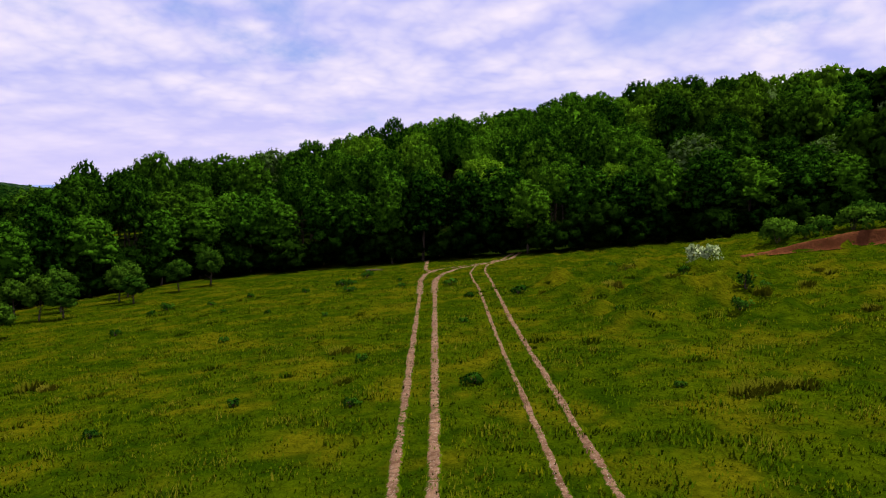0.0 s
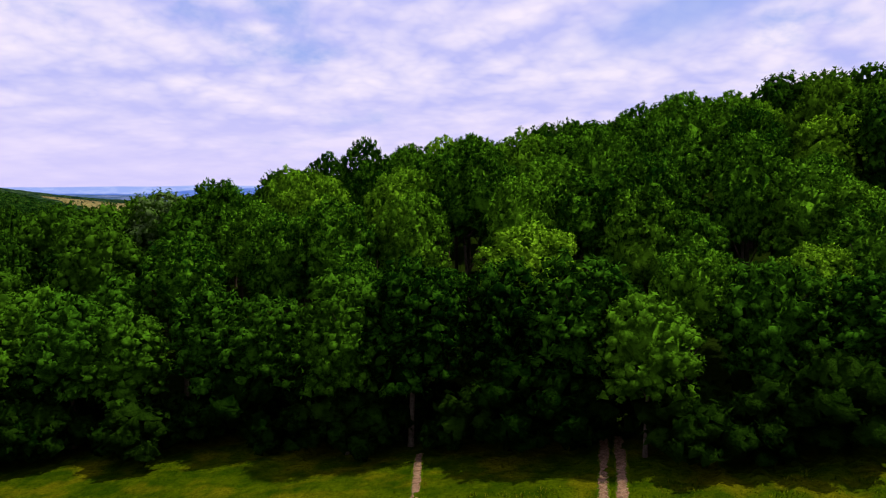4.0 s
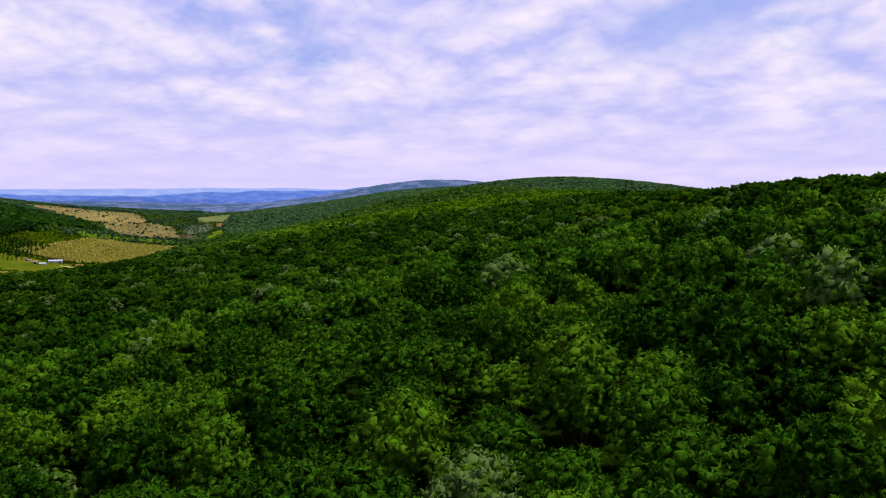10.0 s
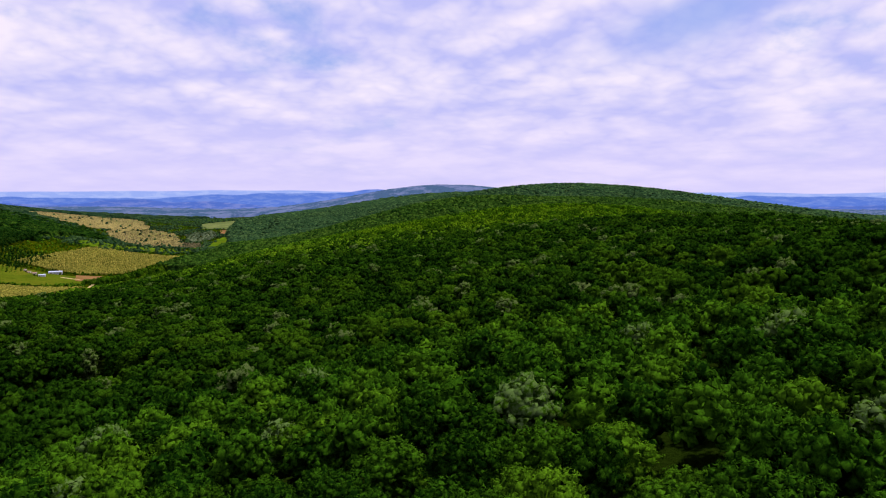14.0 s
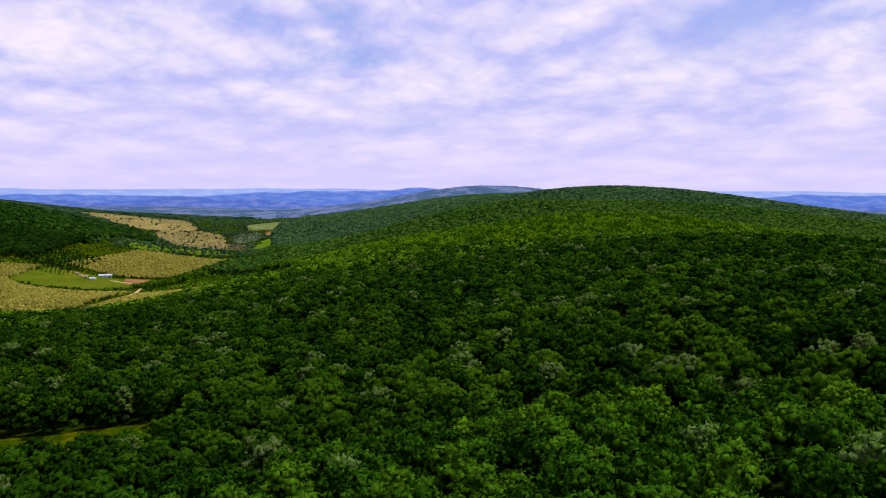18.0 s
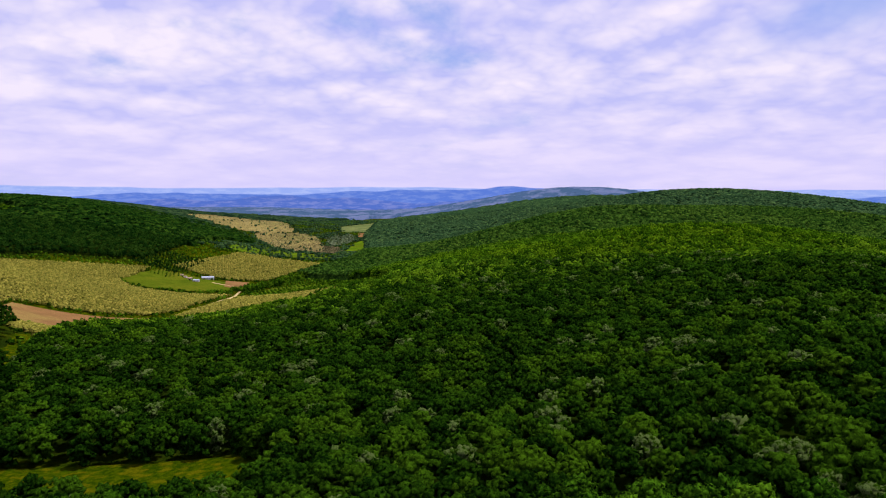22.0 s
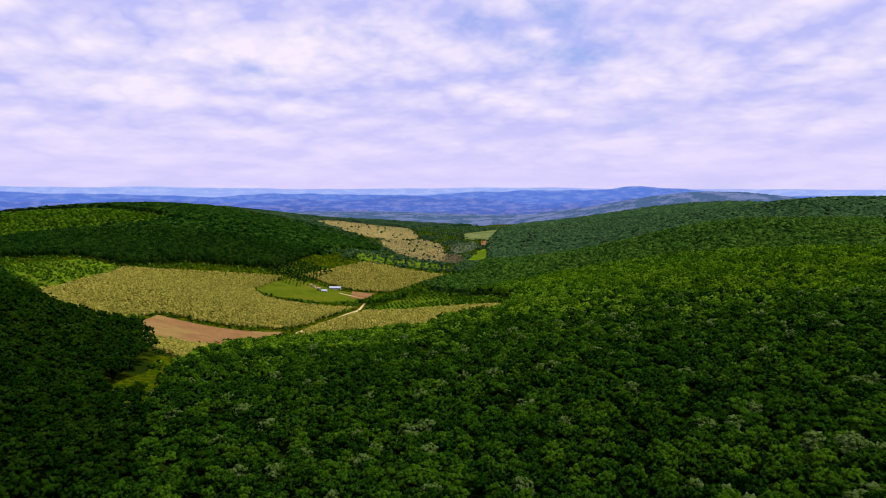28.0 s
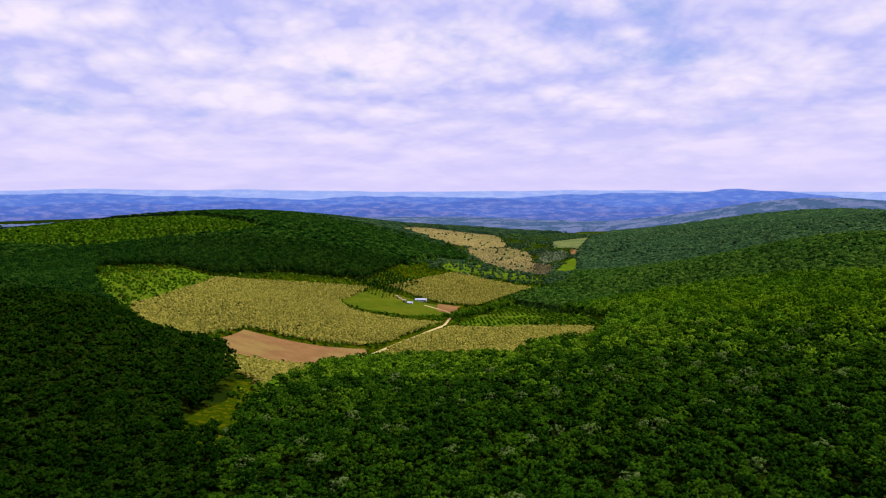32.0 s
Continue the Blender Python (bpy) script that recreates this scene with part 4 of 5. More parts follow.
S_PROTOS = [cap(np.random.default_rng(280 + i), (4, 6), 0.24, (4.9, 4.9, 5.0), 14.0) for i in range(4)]
L_PROTOS = [cap(np.random.default_rng(290 + i), (4, 6), 0.24, (7.5, 7.5, 6.5), 12.5) for i in range(4)]
for x0, x1, y0, y1, step, lo, hi, protos, mat, label in ((-1000, 1300, 1100, 2500, 9.6, 1290, 2050, S_PROTOS, SHADED_RIDGE, "round crowns on the far ridge, its shade put into the leaf colour"),
                                                         (-1500, 2600, 1700, 3700, 16, 2040, 3300, L_PROTOS, FAR_WOOD, "crowns of the distant woods, haze put into their leaf colour"),
                                                         (-3000, -700, 900, 2900, 14, 1890, 2700, L_PROTOS, DARKWOOD, "shade-toned crowns on the western plateau")):
    qx, qy, qrng = stations(x0, x1, y0, y1, step, int(hi), 0.4)
    k = wooded(qx, qy) & seen_from_path(qx, qy) & (from_path(qx, qy) > lo) & (from_path(qx, qy) < hi) & ~inside(YOUNG_WOOD, qx, qy) & ((qx < -640 - 0.1 * qy) == (x1 == -700))
    plant("far_woods", protos, qx[k], qy[k], qrng, mat, label, (0.75, 1.25))
canopy_sheet("far_woods", -1000, 1300, 1200, 2500, 8.0, 1290, 2050, SHADED_RIDGE_SHEET, "woods on the ridges beyond the valley fields, shade put into their green", False)
canopy_sheet("far_woods", -3000, -700, 900, 2900, 10, 1890, 2600, DARK_SHEET, "shade-toned woods on the western plateau", True)
canopy_sheet("far_woods", -1500, 2600, 1700, 4000, 12, 2040, 3620, FAR_WOOD, "woods on the distant ridges with haze put into the leaf colour", False)
canopy_sheet("far_woods", -3600, -600, 2000, 4500, 16, 2590, 3650, FAR_DARK, "woods on the ridge beyond the western plateau, bluish haze put into their dark green", True)
canopy_sheet("far_woods", -3600, -600, 2000, 4500, 17, 3640, 4700, BLUE_HILLS, "hills in the distance beyond the western ridge, blue haze put in as glow", True)
canopy_sheet("far_woods", -1500, 2600, 2800, 4620, 17, 3610, 4900, BLUE_HILLS, "woods on the farthest ridges, blue haze put in as glow", False)

# ---- plantations of the valley ----
E_PROTOS = []
for i in range(5):
    drng = np.random.default_rng(90 + i)
    E_PROTOS.append(cap(drng, (4, 6), 0.30, (3.1, 3.1, 4.0), 2.6))
ACACIA_BIG = ((-760, 855), (-844, 926), (-1113, 1322), (-1010, 1560), (-955, 1640), (-918, 1471), (-846, 1412), (-665, 1448), (-630, 1215), (-655, 1172), (-776, 1064), (-748, 985), (-735, 950), (-680, 860), (-660, 830))
ACACIA_UP = ((-935, 1690), (-890, 1956), (-655, 1880), (-700, 1680), (-790, 1665))
ACACIA_LOW = ((-583, 1100), (-610, 1200), (-610, 1394), (-450, 1330), (-299, 1197), (-262, 1060), (-330, 1048), (-320, 985), (-489, 1108))
ACACIA_PATCH = ((-480, 770), (-560, 805), (-622, 875), (-615, 1000), (-580, 1000), (-470, 815))
for poly, label in ((ACACIA_BIG, "broad acacia plantation in pale yellow blossom"), (ACACIA_UP, "acacia plantation in dull yellow blossom above the farm"), (ACACIA_LOW, "acacia belt in yellow blossom along the road"), (ACACIA_PATCH, "small stand of blossoming acacias beside the ploughed field")):
    xs, ys = [p[0] for p in poly], [p[1] for p in poly]
    ax, ay, arng = stations(min(xs), max(xs), min(ys), max(ys), 4.9, int(-xs[0]))
    k = inside(poly, ax + 7 * ripple(ax, ay, 23), ay + 7 * ripple(ax, ay, 19, 2.0))
    plant("acacia_plantation", E_PROTOS, ax[k], ay[k], arng, ACACIA, label, (0.75, 1.1), category="plantation")
yx, yy, yrng = stations(-640, -300, 1240, 1780, 9.0, 11, 0.12)
k = inside(((-624, 1610), (-640, 1770), (-430, 1640), (-300, 1240), (-400, 1370), (-560, 1600)), yx, yy) | inside(LIME, yx, yy) & (ripple(yx, yy, 120) > -0.15)
plant("young_trees", E_PROTOS, yx[k], yy[k], yrng, LIGHTWOOD, "rows of bright green young trees", (0.7, 0.95), category="plantation")
sx_, sy_, srng = stations(-1270, -830, 880, 1350, 7.5, 12, 0.45)
k = inside(SCRUBLAND, sx_, sy_) & (ripple(sx_, sy_, 60) + 0.5 * ripple(sx_, sy_, 25, 1.0) > -0.15)
plant("scrub", E_PROTOS, sx_[k], sy_[k], srng, LIGHTWOOD, "lime-green bushes on the slope", (0.35, 1.0), category="scrub")

# bushes and small trees that fill the strips between the fields
wx, wy, wrng = stations(-1380, -240, 700, 1960, 8.0, 19, 0.45)
open_ground = inside(VALLEY, wx, wy) & (ripple(wx, wy, 70) + 0.5 * ripple(wx, wy, 23, 1.0) > -0.25)
for poly in (BROWN, GREEN, PLOUGHED, LIME, SCRUBLAND, ACACIA_BIG, ACACIA_UP, ACACIA_LOW, ACACIA_PATCH):
    open_ground &= ~inside(poly, wx, wy)
road_x = np.interp(wy, (1120, 1194, 1285, 1408, 1517, 1560, 1600), (-606, -613, -617, -638, -685, -700, -735))
open_ground &= np.abs(wx - road_x) > 11
split = wrng.random(len(wx)) < 0.6
plant("hedge_bushes", E_PROTOS, wx[open_ground & split], wy[open_ground & split], wrng, OAK_FAR, "green bushes and small trees between the valley fields", (0.5, 1.25), category="bushes")
plant("hedge_bushes", E_PROTOS, wx[open_ground & ~split], wy[open_ground & ~split], wrng, LIGHTWOOD, "light green bushes along the edges of the fields", (0.4, 0.95), category="bushes")
belt = ((-700, 1500), (-690, 1560), (-660, 1640), (-655, 1740), (-600, 1770), (-560, 1730), (-620, 1690), (-640, 1610), (-665, 1510))
bx, by, brng = stations(-710, -540, 1490, 1780, 8.0, 14)
k = inside(belt, bx, by)
plant("tree_belt", D_EDGE, bx[k], by[k], brng, OAK_FAR, "belt of round bright green trees beside the farm road", (0.55, 0.95), category="trees")
hx, hy, hrng = stations(-1010, -900, 1640, 1780, 8.0, 15)
plant("tree_belt", D_EDGE, hx, hy, hrng, DARKWOOD, "dark bushes between the plantations", (0.3, 0.55), category="trees")
hx, hy, hrng = stations(-960, -880, 1600, 1670, 9.0, 16, 0.1)
plant("orchard", E_PROTOS, hx, hy, hrng, OAK_FAR, "small rows of fruit trees on the green field", (0.5, 0.7), category="orchard")
# the valley beyond the farm: woods and bushes between the fields, faded acacias on the slopes, willows along the brook
FAR_FIELDS = (TAN_FAR, TAN_NEAR, LIME_FAR, PALE_FAR, STUBBLE_FAR, LIME_TOE, WILLOWS, BRUSH)
dx_, dy_, drng_ = stations(-1660, -600, 1930, 3700, 11, 17, 0.45)
wob_x, wob_y = dx_ + 12 * ripple(dx_, dy_, 60), dy_ + 16 * ripple(dx_, dy_, 75, 1.0)
k = inside(VALLEY, dx_, dy_)
for poly in FAR_FIELDS:
    k &= ~inside(poly, wob_x, wob_y)
light = ripple(dx_, dy_, 190, 2.0) > 0.12
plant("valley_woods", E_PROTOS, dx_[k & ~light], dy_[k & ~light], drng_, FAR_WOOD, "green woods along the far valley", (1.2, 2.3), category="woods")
plant("valley_woods", E_PROTOS, dx_[k & light], dy_[k & light], drng_, LIGHTWOOD, "light green thickets in the far valley", (0.6, 1.3), category="woods")
dx_, dy_, drng_ = stations(-1660, -600, 1930, 3300, 8, 18, 0.45)
wob_x, wob_y = dx_ + 12 * ripple(dx_, dy_, 60), dy_ + 16 * ripple(dx_, dy_, 75, 1.0)
k = (inside(TAN_FAR, wob_x, wob_y) | inside(TAN_NEAR, wob_x, wob_y)) & (ripple(dx_, dy_, 130, 1.0) > -0.55)
plant("acacia_plantation", E_PROTOS, dx_[k], dy_[k], drng_, ACACIA_TAN, "faded tan acacia plantation on the far slope", (0.9, 1.5), sink=1.5, category="plantation")
k = (inside(TAN_FAR, dx_, dy_) | inside(TAN_NEAR, dx_, dy_) | inside(LIME_FAR, dx_, dy_)) & (drng_.random(len(dx_)) < np.where(inside(LIME_FAR, dx_, dy_), 0.16, 0.03))
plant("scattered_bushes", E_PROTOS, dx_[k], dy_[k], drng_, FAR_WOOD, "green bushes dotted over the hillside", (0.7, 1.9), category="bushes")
k = inside(BRUSH, wob_x, wob_y)
plant("dry_brush", E_PROTOS, dx_[k], dy_[k], drng_, DRY_BRUSH, "greyish-brown brushwood on the valley slope", (0.7, 1.5), category="brush")
k = inside(WILLOWS, wob_x, wob_y)
plant("willow_grove", E_PROTOS, dx_[k][::2], dy_[k][::2], drng_, WILLOW, "silvery grey-green willows along the brook", (1.3, 2.3), category="trees")

# ---- roads and tracks ----
ribbon("road", ((-606, 1120), (-613, 1194), (-617, 1285), (-638, 1408), (-685, 1517), (-700, 1560), (-735, 1600), (-800, 1620)), 7.0, ROAD, 2.2, "pale sandy farm road through the valley", 0.15, 12.0, "road")
WHEEL = (("track_rut", ((-1.5, 6), (-1.7, 23), (-1.9, 36), (-2.2, 53), (-2.8, 90), (-3.2, 101), (-2.8, 112), (-0.9, 119.8), (4, 123.1), (6.5, 124.2), (10.8, 129.7), (14.4, 146)), 0.66),
         ("track_rut", ((-0.2, 6), (-0.3, 23), (-0.4, 36), (-0.6, 53), (-1.0, 90), (-1.1, 100), (-0.1, 109.4), (2.1, 117.2), (5.1, 121.2), (8, 124.2), (12.2, 129.2), (15.8, 146)), 0.72),
         ("track_rut", ((3.9, 6), (3.9, 26), (3.9, 50), (4.3, 86), (4.1, 95), (4.1, 108), (5.6, 121)), 0.46),
         ("track_rut", ((5.4, 6), (5.5, 34), (5.6, 57), (6.2, 88), (6.3, 96), (6.4, 109), (7.4, 120), (10, 128)), 0.54),
         ("track_rut", ((-2.75, 84), (-2.9, 92), (-3.2, 101), (-2.8, 112), (-0.9, 119.8), (4, 123.1), (6.5, 124.2), (10.8, 129.7), (14.4, 146)), 1.25),
         ("track_rut", ((-0.95, 84), (-1.1, 100), (-0.1, 109.4), (2.1, 117.2), (5.1, 121.2), (8, 124.2), (12.2, 129.2), (15.8, 146)), 1.3),
         ("track_rut", ((-2.2, 117), (-3.0, 124), (-3.2, 146)), 1.1))
for name, pts, width in WHEEL:
    ribbon(name, pts, width, DIRT, 0.07 + 0.02 * width, "bare pinkish dirt wheel rut worn into the meadow", 0.06, 0.6)

log = new("fallen_log")
mesh_object("stem", *tube([(-1.6, 0, 0.16), (-0.5, 0.06, 0.2), (0.7, 0.0, 0.2), (1.7, -0.12, 0.15)], [0.2, 0.19, 0.17, 0.13], 9), BARK, True, parent=log)
mesh_object("branch_stub", *tube([(0.3, 0, 0.25), (0.55, 0.3, 0.6)], [0.07, 0.04], 6), BARK, True, parent=log)
log.matrix_basis = pose(-12.6, 131.5, ground_z(-12.6, 131.5), 0, 0, 18)
tagged(log, "weathered fallen log lying on the grass at the forest edge", "log")

# bare red clay face of the bank
bu, bv = np.meshgrid(np.linspace(39, 92, 110), np.linspace(-0.15, 0.75, 9))
bY = bank_line(bu) + bv - 0.12
brg = np.random.default_rng(3)
bZ = height(bu, bank_line(bu) + bv) + 0.05 + 0.10 * brg.random(bu.shape) * smooth(-0.25, 0.2, bv)
bank = mesh_object("earth_bank", np.stack([bu.ravel(), bY.ravel(), bZ.ravel()], 1), grid_faces(110, 9), CLAY, True)
tagged(bank, "bare reddish clay face of a low earth bank", "bank", kind="structure")


# ---- bushes and small trees of the meadow ----
def shrub_proto(name, seed, r, h, count, size, mat, label, group="", lobes=7, spiky=False):
    rng = np.random.default_rng(seed)
    ob = new(name)
    L = []
    for i in range(lobes):
        a, q = i * 2.4 + rng.random(), r * (0.25 + 0.5 * rng.random())
        L.append((math.cos(a) * q, math.sin(a) * q, h * (0.25 + 0.5 * rng.random()), r * (0.28 + 0.18 * rng.random())))
    if spiky:
        for i in range(lobes * 2):
            a, q, top = i * 2.4 + rng.random(), r * (0.3 + 0.6 * rng.random()), h * (0.7 + 0.4 * rng.random())
            for k in range(4):
                u = k / 4
                L.append((math.cos(a) * q * (0.6 + 0.4 * u), math.sin(a) * q * (0.6 + 0.4 * u), top * (0.45 + 0.55 * u), r * 0.16 * (1.1 - 0.7 * u)))
    stems = []
    for i in range(6):
        a, q = i * 1.05 + rng.random(), r * 0.5
        stems.append(tube([(0, 0, -0.1), (math.cos(a) * q * 0.4, math.sin(a) * q * 0.4, h * 0.35), (math.cos(a) * q, math.sin(a) * q, h * 0.75)], [0.05, 0.035, 0.012], 4))
    mesh_object("stems", *join(stems), BARK, True, parent=ob)
    v, f, n = sprays(rng, count, size, L, (0, 0, h * 0.3), burst=0.6)
    mesh_object("leaves", v, f, mat, True, parent=ob, normals=n)
    return tagged(ob, label, "bush", group)


def put_copies(proto, spots, rng, lo=0.8, hi=1.2, sink=0.05):
    first = True
    for x, y in spots:
        m = pose(x, y, ground_z(x, y) - sink, 0, 0, rng.random() * 360)
        if first:
            ob, first = proto, False
            ob.matrix_basis = m
        else:
            ob = copy_thing(proto, m)
        s = lo + (hi - lo) * rng.random()
        ob.scale = (s, s, s * (0.85 + 0.3 * rng.random()))


bush_rng = np.random.default_rng(21)
LOW_A = shrub_proto("low_bush", 1, 0.75, 0.8, 220, 0.2, SHRUB, "low dark green bush in the meadow grass", "bushes of the meadow")
LOW_B = shrub_proto("low_bush", 2, 1.0, 1.1, 300, 0.22, SHRUB, "spreading dark green bush in the meadow grass", "bushes of the meadow", 9)
put_copies(LOW_A, ((-12.2, 96.5), (-33, 71.4), (-19.4, 79.1), (-12, 72), (-17, 33.7), (-11.2, 37.4), (-4.6, 35.2), (1.7, 59.7), (13.9, 55.3), (-18.9, 60.9), (-6.4, 105.3), (-5.6, 96.2), (15.4, 93.2), (-20.6, 116.8), (-27.3, 100.8), (1.7, 37.5), (-26, 84), (-31, 95), (-5.4, 46.6), (11.3, 33.3), (-36, 88), (20.5, 101.9), (3, 77)), bush_rng, 0.45, 0.95)
put_copies(LOW_B, ((-13.7, 107.6), (-12.7, 95.8), (0.9, 91.4), (16.4, 90.3), (22.9, 97.2), (-36.1, 92.9), (8.1, 76.2), (19.1, 69.5), (-12.3, 115.9), (-19.3, 99.9), (-14.8, 105), (24, 71), (30, 66), (21.7, 51.7)), bush_rng, 0.6, 1.1)
TALL = shrub_proto("tall_bush", 3, 2.9, 4.4, 1700, 0.40, SCRUB, "rounded bright green bush above the clay bank", "bushes on the bank", 14)
put_copies(TALL, ((45.5, 97.5), (49, 96.8), (52, 98), (55.5, 97), (58.5, 98.8), (62, 97.5), (66, 98), (70, 100), (54, 103), (60, 104), (47.5, 101), (66, 105)), bush_rng, 0.5, 0.95)
silver = shrub_proto("silver_bush", 4, 2.5, 3.3, 1500, 0.26, SILVER, "silvery white thorny bush standing in the meadow", "silver bushes", 9, True)
put_copies(silver, ((31.5, 86.5),), bush_rng, 1.0, 1.05, 0.55)
small_silver = shrub_proto("silver_bush", 5, 1.1, 1.7, 420, 0.2, SILVER, "small silvery bush at the foot of the bank", "silver bushes", 6, True)
put_copies(small_silver, ((42.5, 66.5),), bush_rng, 1.0, 1.05)
sapling = shrub_proto("sapling", 6, 0.9, 2.0, 260, 0.24, SCRUB, "thin pale green sapling on a hummock", "saplings", 5, True)
put_copies(sapling, ((21.6, 64), (24.5, 57.5)), bush_rng, 0.8, 1.0, 0.3)
grey = shrub_proto("dry_bush", 7, 1.0, 1.1, 260, 0.2, DRY, "dry greyish bush beside a hummock", "", 6)
put_copies(grey, ((21.2, 82),), bush_rng, 1.0, 1.05)

SMALL_TREES = [tree_proto("small_tree", crown(110 + i, 11, 1.9, 1.5, 5.4 + 0.5 * i, (8, 10), 0.42, 0.4, 12, 0.3, keep=0.7), trunk_shape(110 + i, 4.6, 1.6, 0.13, 5, 0.25), SCRUB,
                          "small round-crowned fruit tree at the meadow's edge", "tree", "small trees by the meadow") for i in range(3)]
spots = ((-48.5, 77), (-50, 93.5), (-53.5, 94), (-47, 108), (-51, 112), (-56, 104), (-58, 88), (-62, 96), (-60, 112), (-54, 122), (-46, 124), (-66, 84), (-64, 106), (-43, 132), (-57, 129), (-70, 98))
for i in range(3):
    put_copies(SMALL_TREES[i], spots[i::3], bush_rng, 0.75, 1.15)

# undergrowth along the forest edge
ux = np.concatenate([np.linspace(-92, 74, 130), np.linspace(-118, -44, 120)]) + bush_rng.normal(size=250) * 0.8
uy = edge_line(ux) - 1.0 + bush_rng.random(250) * np.where(np.arange(250) < 130, 11, 20)
gap = (np.abs(ux - 14.5) > 2.2) & (np.abs(ux + 3.2) > 1.6)
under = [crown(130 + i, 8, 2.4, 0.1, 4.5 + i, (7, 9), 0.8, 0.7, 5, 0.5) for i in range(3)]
# undergrowth takes the shaded leaf copy: gloom below the crowns as colour
plant("undergrowth", under, ux[gap], uy[gap], bush_rng, SHADED_OAK, "leafy undergrowth along the forest edge, its shade put into the leaf colour", (0.7, 1.5), category="bushes")


# ---- grass ----
def tufts(name, count, x0, x1, y0, y1, tall, mat, label, seed, only=None, blades=5, wide=0.032):
    rng = np.random.default_rng(seed)
    y = y0 + (y1 - y0) * rng.random(count) ** 1.6
    x = (x0 + (x1 - x0) * rng.random(count))
    k = (y < edge_line(x) - 1) & (np.abs(x) < 8 + 0.66 * y)
    for rx, r in ((lambda v: -1.55 - 0.013 * v, 0.22), (lambda v: -0.25 - 0.008 * v, 0.22), (lambda v: 3.95 + 0 * v, 0.14), (lambda v: 5.35 + 0.008 * v, 0.16)):
        k &= (np.abs(x - rx(y)) > r) | (y > 88)
    if only is not None:
        k &= only(x, y)
    x, y = x[k], y[k]
    n = len(x)
    z = height(x, y)
    h = tall * (0.5 + rng.random(n)) * (0.75 + 0.5 * (ripple(x, y, 9, 2) > 0))
    V = np.zeros((n, blades, 3, 3))
    for b in range(blades):
        a = rng.random(n) * 6.283
        ox, oy = np.cos(a), np.sin(a)
        px, py = x + rng.normal(size=n) * 0.24, y + rng.normal(size=n) * 0.24
        w = wide * (0.6 + 0.8 * rng.random(n))
        lean = 0.25 + 0.5 * rng.random(n)
        V[:, b, 0] = np.stack([px - oy * w, py + ox * w, z - 0.03], 1)
        V[:, b, 1] = np.stack([px + oy * w, py - ox * w, z - 0.03], 1)
        V[:, b, 2] = np.stack([px + ox * h * lean, py + oy * h * lean, z + h], 1)
    F = np.arange(n * blades * 3).reshape(-1, 3)
    ob = mesh_object(name, V.reshape(-1, 3), F, mat, True, np.repeat(rng.random(n), blades * 3), normals=np.tile(unit(np.array((0.0, -0.15, 1.0))), (n * blades * 3, 1)))
    return tagged(ob, label, "grass", kind="stuff")


tufts("grass", 34000, -64, 78, 17, 135, 0.13, GRASS, "rough green meadow grass", 31, None, 11, 0.040)
tufts("dry_grass", 22000, -64, 78, 17, 135, 0.20, DRY, "straw-coloured dry grass in patches", 32, lambda x, y: ripple(x, y, 13, 3) + 0.5 * ripple(x, y, 4.5, 1) > 0.30, 8, 0.028)

def tussock(name, seed, r, h, count, mat, label):
    """A clump of long blades bending outwards."""
    rng = np.random.default_rng(seed)
    a, q = rng.random(count) * 6.283, r * np.sqrt(rng.random(count))
    x, y = np.cos(a) * q, np.sin(a) * q
    tall = h * (0.55 + 0.6 * rng.random(count)) * (1.1 - 0.5 * q / r)
    out = 0.25 + 0.45 * rng.random(count)
    b = a + rng.normal(size=count) * 0.8
    w = 0.03 + 0.025 * rng.random(count)
    V = np.zeros((count, 4, 3))
    V[:, 0] = np.stack([x - np.sin(b) * w, y + np.cos(b) * w, np.full(count, -0.12)], 1)
    V[:, 1] = np.stack([x + np.sin(b) * w, y - np.cos(b) * w, np.full(count, -0.12)], 1)
    V[:, 2] = np.stack([x + np.cos(b) * tall * out * 0.45 + np.sin(b) * w, y + np.sin(b) * tall * out * 0.45 - np.cos(b) * w, tall * 0.65], 1)
    V[:, 3] = np.stack([x + np.cos(b) * tall * out, y + np.sin(b) * tall * out, tall], 1)
    i = np.arange(count)[:, None] * 4
    n = unit(np.stack([np.cos(b) * 0.35, np.sin(b) * 0.35, np.ones(count)], 1))
    ob = mesh_object(name, V.reshape(-1, 3), np.concatenate([i + (0, 1, 2), i + (0, 2, 3)]), mat, True, normals=np.repeat(n, 4, 0))
    return tagged(ob, label, "grass tuft", "grass tufts of the meadow")


straw_tuft = tussock("grass_tussock", 51, 0.9, 0.65, 150, DRY, "tall straw-yellow grass tussock in the meadow")
put_copies(straw_tuft, ((14.3, 31.5), (13.4, 31.0), (15.2, 31.9), (16.1, 31.4), (20.5, 61), (19.3, 60.2), (19.8, 62.4), (21.8, 62), (25.5, 57.5), (26.8, 58.2), (-7.3, 50.5), (-27.5, 47), (-26, 46.3), (30, 60), (31.2, 61), (29, 48), (-5.8, 40.8), (37, 71), (38.5, 70.2), (17.5, 73)), bush_rng, 0.6, 1.15)
green_tuft = tussock("grass_tussock", 52, 0.7, 0.36, 80, GRASS, "dense green grass tussock in the meadow")
put_copies(green_tuft, tuple((float(4 + 24 * bush_rng.random()), float(24 + 62 * bush_rng.random())) for _ in range(46)) + tuple((float(-38 + 35 * bush_rng.random()), float(24 + 80 * bush_rng.random())) for _ in range(50)), bush_rng, 0.5, 1.3)

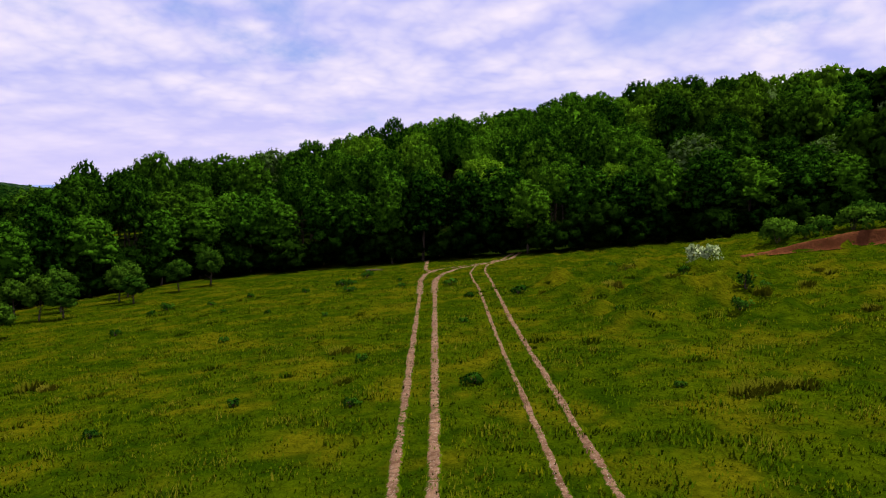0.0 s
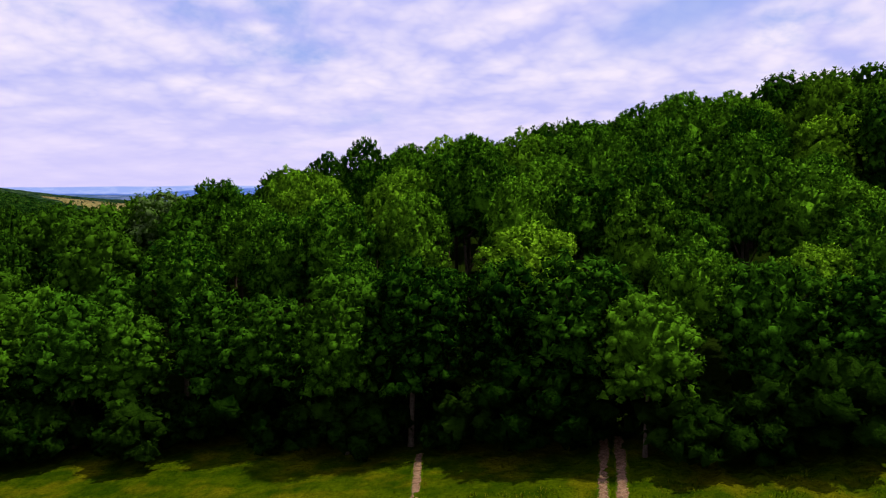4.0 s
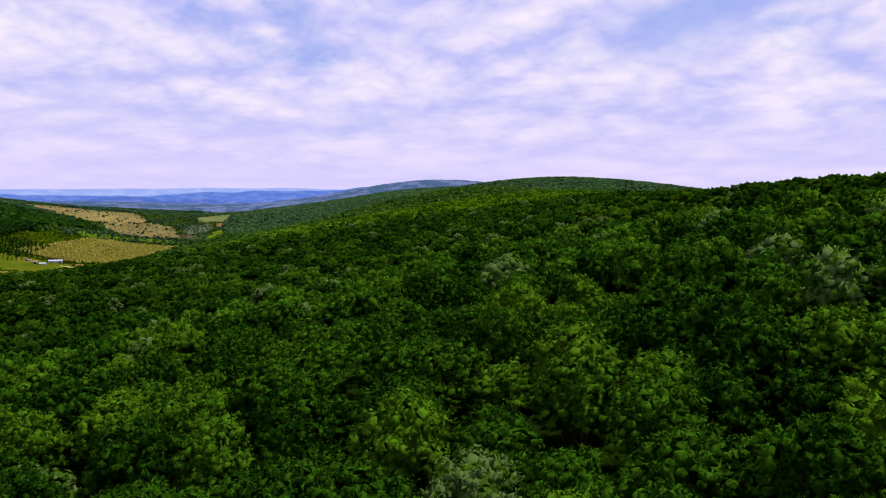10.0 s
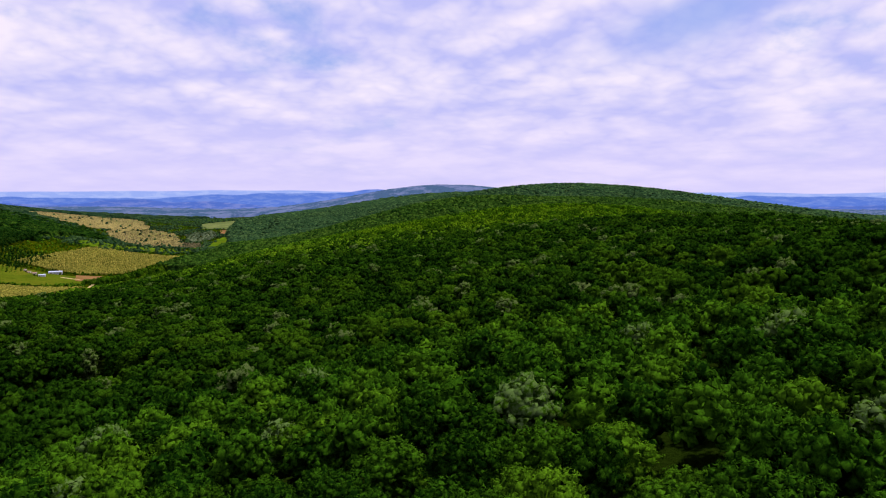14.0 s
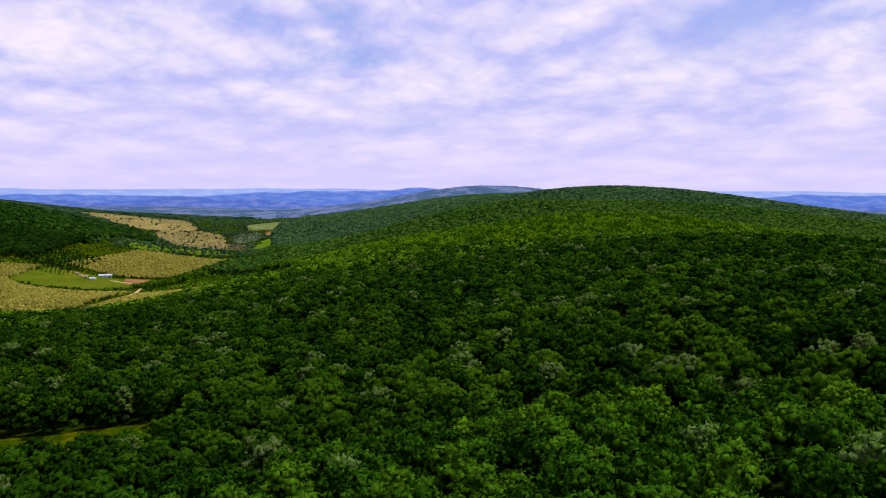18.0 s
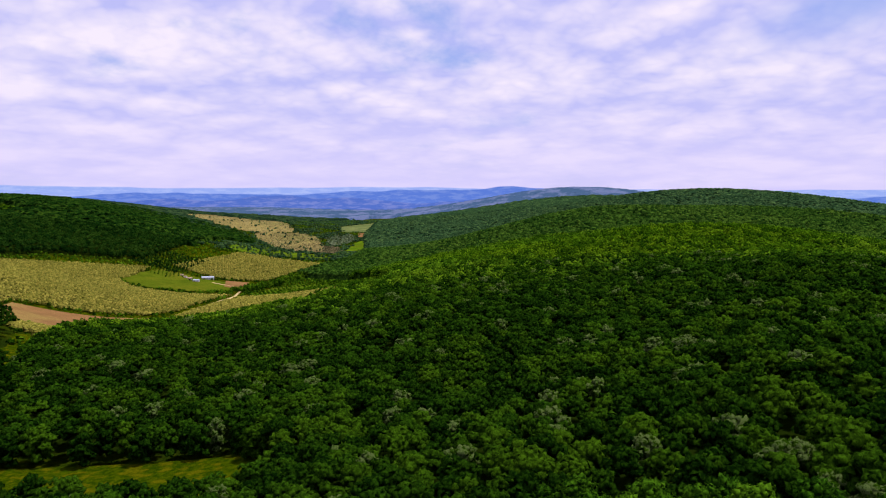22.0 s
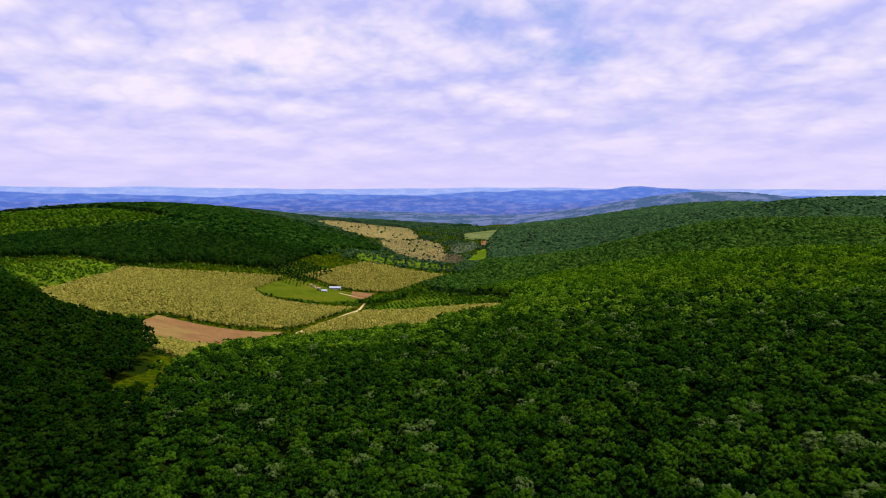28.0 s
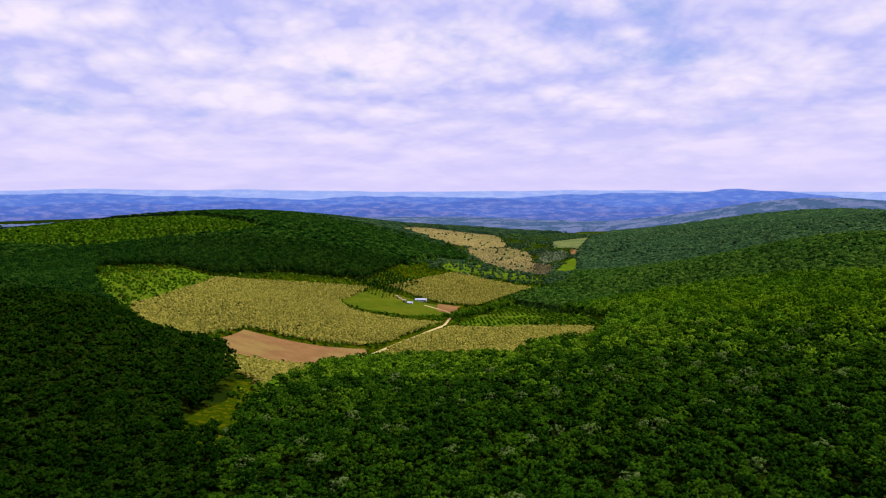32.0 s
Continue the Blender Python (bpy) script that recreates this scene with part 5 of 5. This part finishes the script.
# ---- the farm ----
def box(bm, x0, x1, y0, y1, z0, z1):
    v = [bm.verts.new(p) for p in ((x0, y0, z0), (x1, y0, z0), (x1, y1, z0), (x0, y1, z0), (x0, y0, z1), (x1, y0, z1), (x1, y1, z1), (x0, y1, z1))]
    for f in ((0, 3, 2, 1), (4, 5, 6, 7), (0, 1, 5, 4), (1, 2, 6, 5), (2, 3, 7, 6), (3, 0, 4, 7)):
        bm.faces.new([v[i] for i in f])


def part(name, bm, mat, parent, label=""):
    me = bpy.data.meshes.new(name)
    bm.to_mesh(me)
    bm.free()
    me.materials.append(mat)
    ob = new(name, me)
    ob.parent = parent
    return tagged(ob, label)


def farm_building(x, y, turn, length, depth, eaves, roof_mat, label, doors=1, windows=3):
    ob = new("farm_building")
    ob.matrix_basis = pose(x, y, ground_z(x, y) + 1.6, 0, 0, turn)
    rise = depth * 0.22
    bm = bmesh.new()
    box(bm, -length / 2, length / 2, -depth / 2, depth / 2, -3.0, eaves)
    for sx in (-1, 1):
        xx = sx * length / 2
        bm.faces.new([bm.verts.new(p) for p in ((xx, -depth / 2, eaves), (xx, depth / 2, eaves), (xx, 0, eaves + rise))])
    part("wall", bm, WALL, ob)
    for sy in (-1, 1):
        bm = bmesh.new()
        a, b = Vector((0, sy * (depth / 2 + 0.6), eaves - 0.25)), Vector((0, 0, eaves + rise + 0.05))
        lo = [bm.verts.new((sx * (length / 2 + 0.5), p.y, p.z)) for p in (a, b) for sx in (-1, 1)]
        hi = [bm.verts.new((sx * (length / 2 + 0.5), p.y, p.z + 0.18)) for p in (a, b) for sx in (-1, 1)]
        for f in ((lo[0], lo[1], lo[3], lo[2]), (hi[0], hi[2], hi[3], hi[1]), (lo[0], hi[0], hi[1], lo[1]), (lo[2], lo[3], hi[3], hi[2]), (lo[0], lo[2], hi[2], hi[0]), (lo[1], hi[1], hi[3], lo[3])):
            bm.faces.new(f)
        bmesh.ops.recalc_face_normals(bm, faces=bm.faces[:])
        part("roof", bm, roof_mat, ob)
    for i in range(doors):
        bm = bmesh.new()
        cx = -length * 0.3 + i * length * 0.5
        box(bm, cx - 1.2, cx + 1.2, -depth / 2 - 0.08, -depth / 2 + 0.05, 0, min(2.6, eaves - 0.2))
        part("door", bm, DOORWOOD, ob)
    for i in range(windows):
        bm = bmesh.new()
        cx = -length * 0.12 + (i + 0.5) * length * 0.55 / max(1, windows)
        box(bm, cx - 0.6, cx + 0.6, -depth / 2 - 0.06, -depth / 2 + 0.05, 1.0, min(2.2, eaves - 0.3))
        part("window", bm, GLASS, ob)
    return tagged(ob, label, "building", "farm buildings")


farm_building(-826, 1648, 24, 25, 9, 3.6, ROOF, "long white farm barn with a pale metal roof")
farm_building(-830, 1608, 20, 12, 7, 3.0, ROOF, "white farm shed with a pale blue roof", 1, 2)
farm_building(-851, 1618, 35, 8, 6, 2.6, ROOF_RUST, "low farm shed with a rusty roof", 1, 1)
farm_building(-866, 1624, 10, 7, 5, 2.4, ROOF_RUST, "small weathered farm shed", 1, 1)
farm_building(-880, 1634, 50, 5, 4, 2.4, ROOF_RUST, "tiny farm hut with a rusty roof", 1, 0)
gx_, gy_, grng_ = stations(-900, -800, 1600, 1680, 13, 41, 0.5)
k = (ripple(gx_, gy_, 40) > 0.1)
plant("garden_trees", D_EDGE, gx_[k], gy_[k], grng_, DARKWOOD, "small trees among the farm sheds", (0.22, 0.4), category="trees")
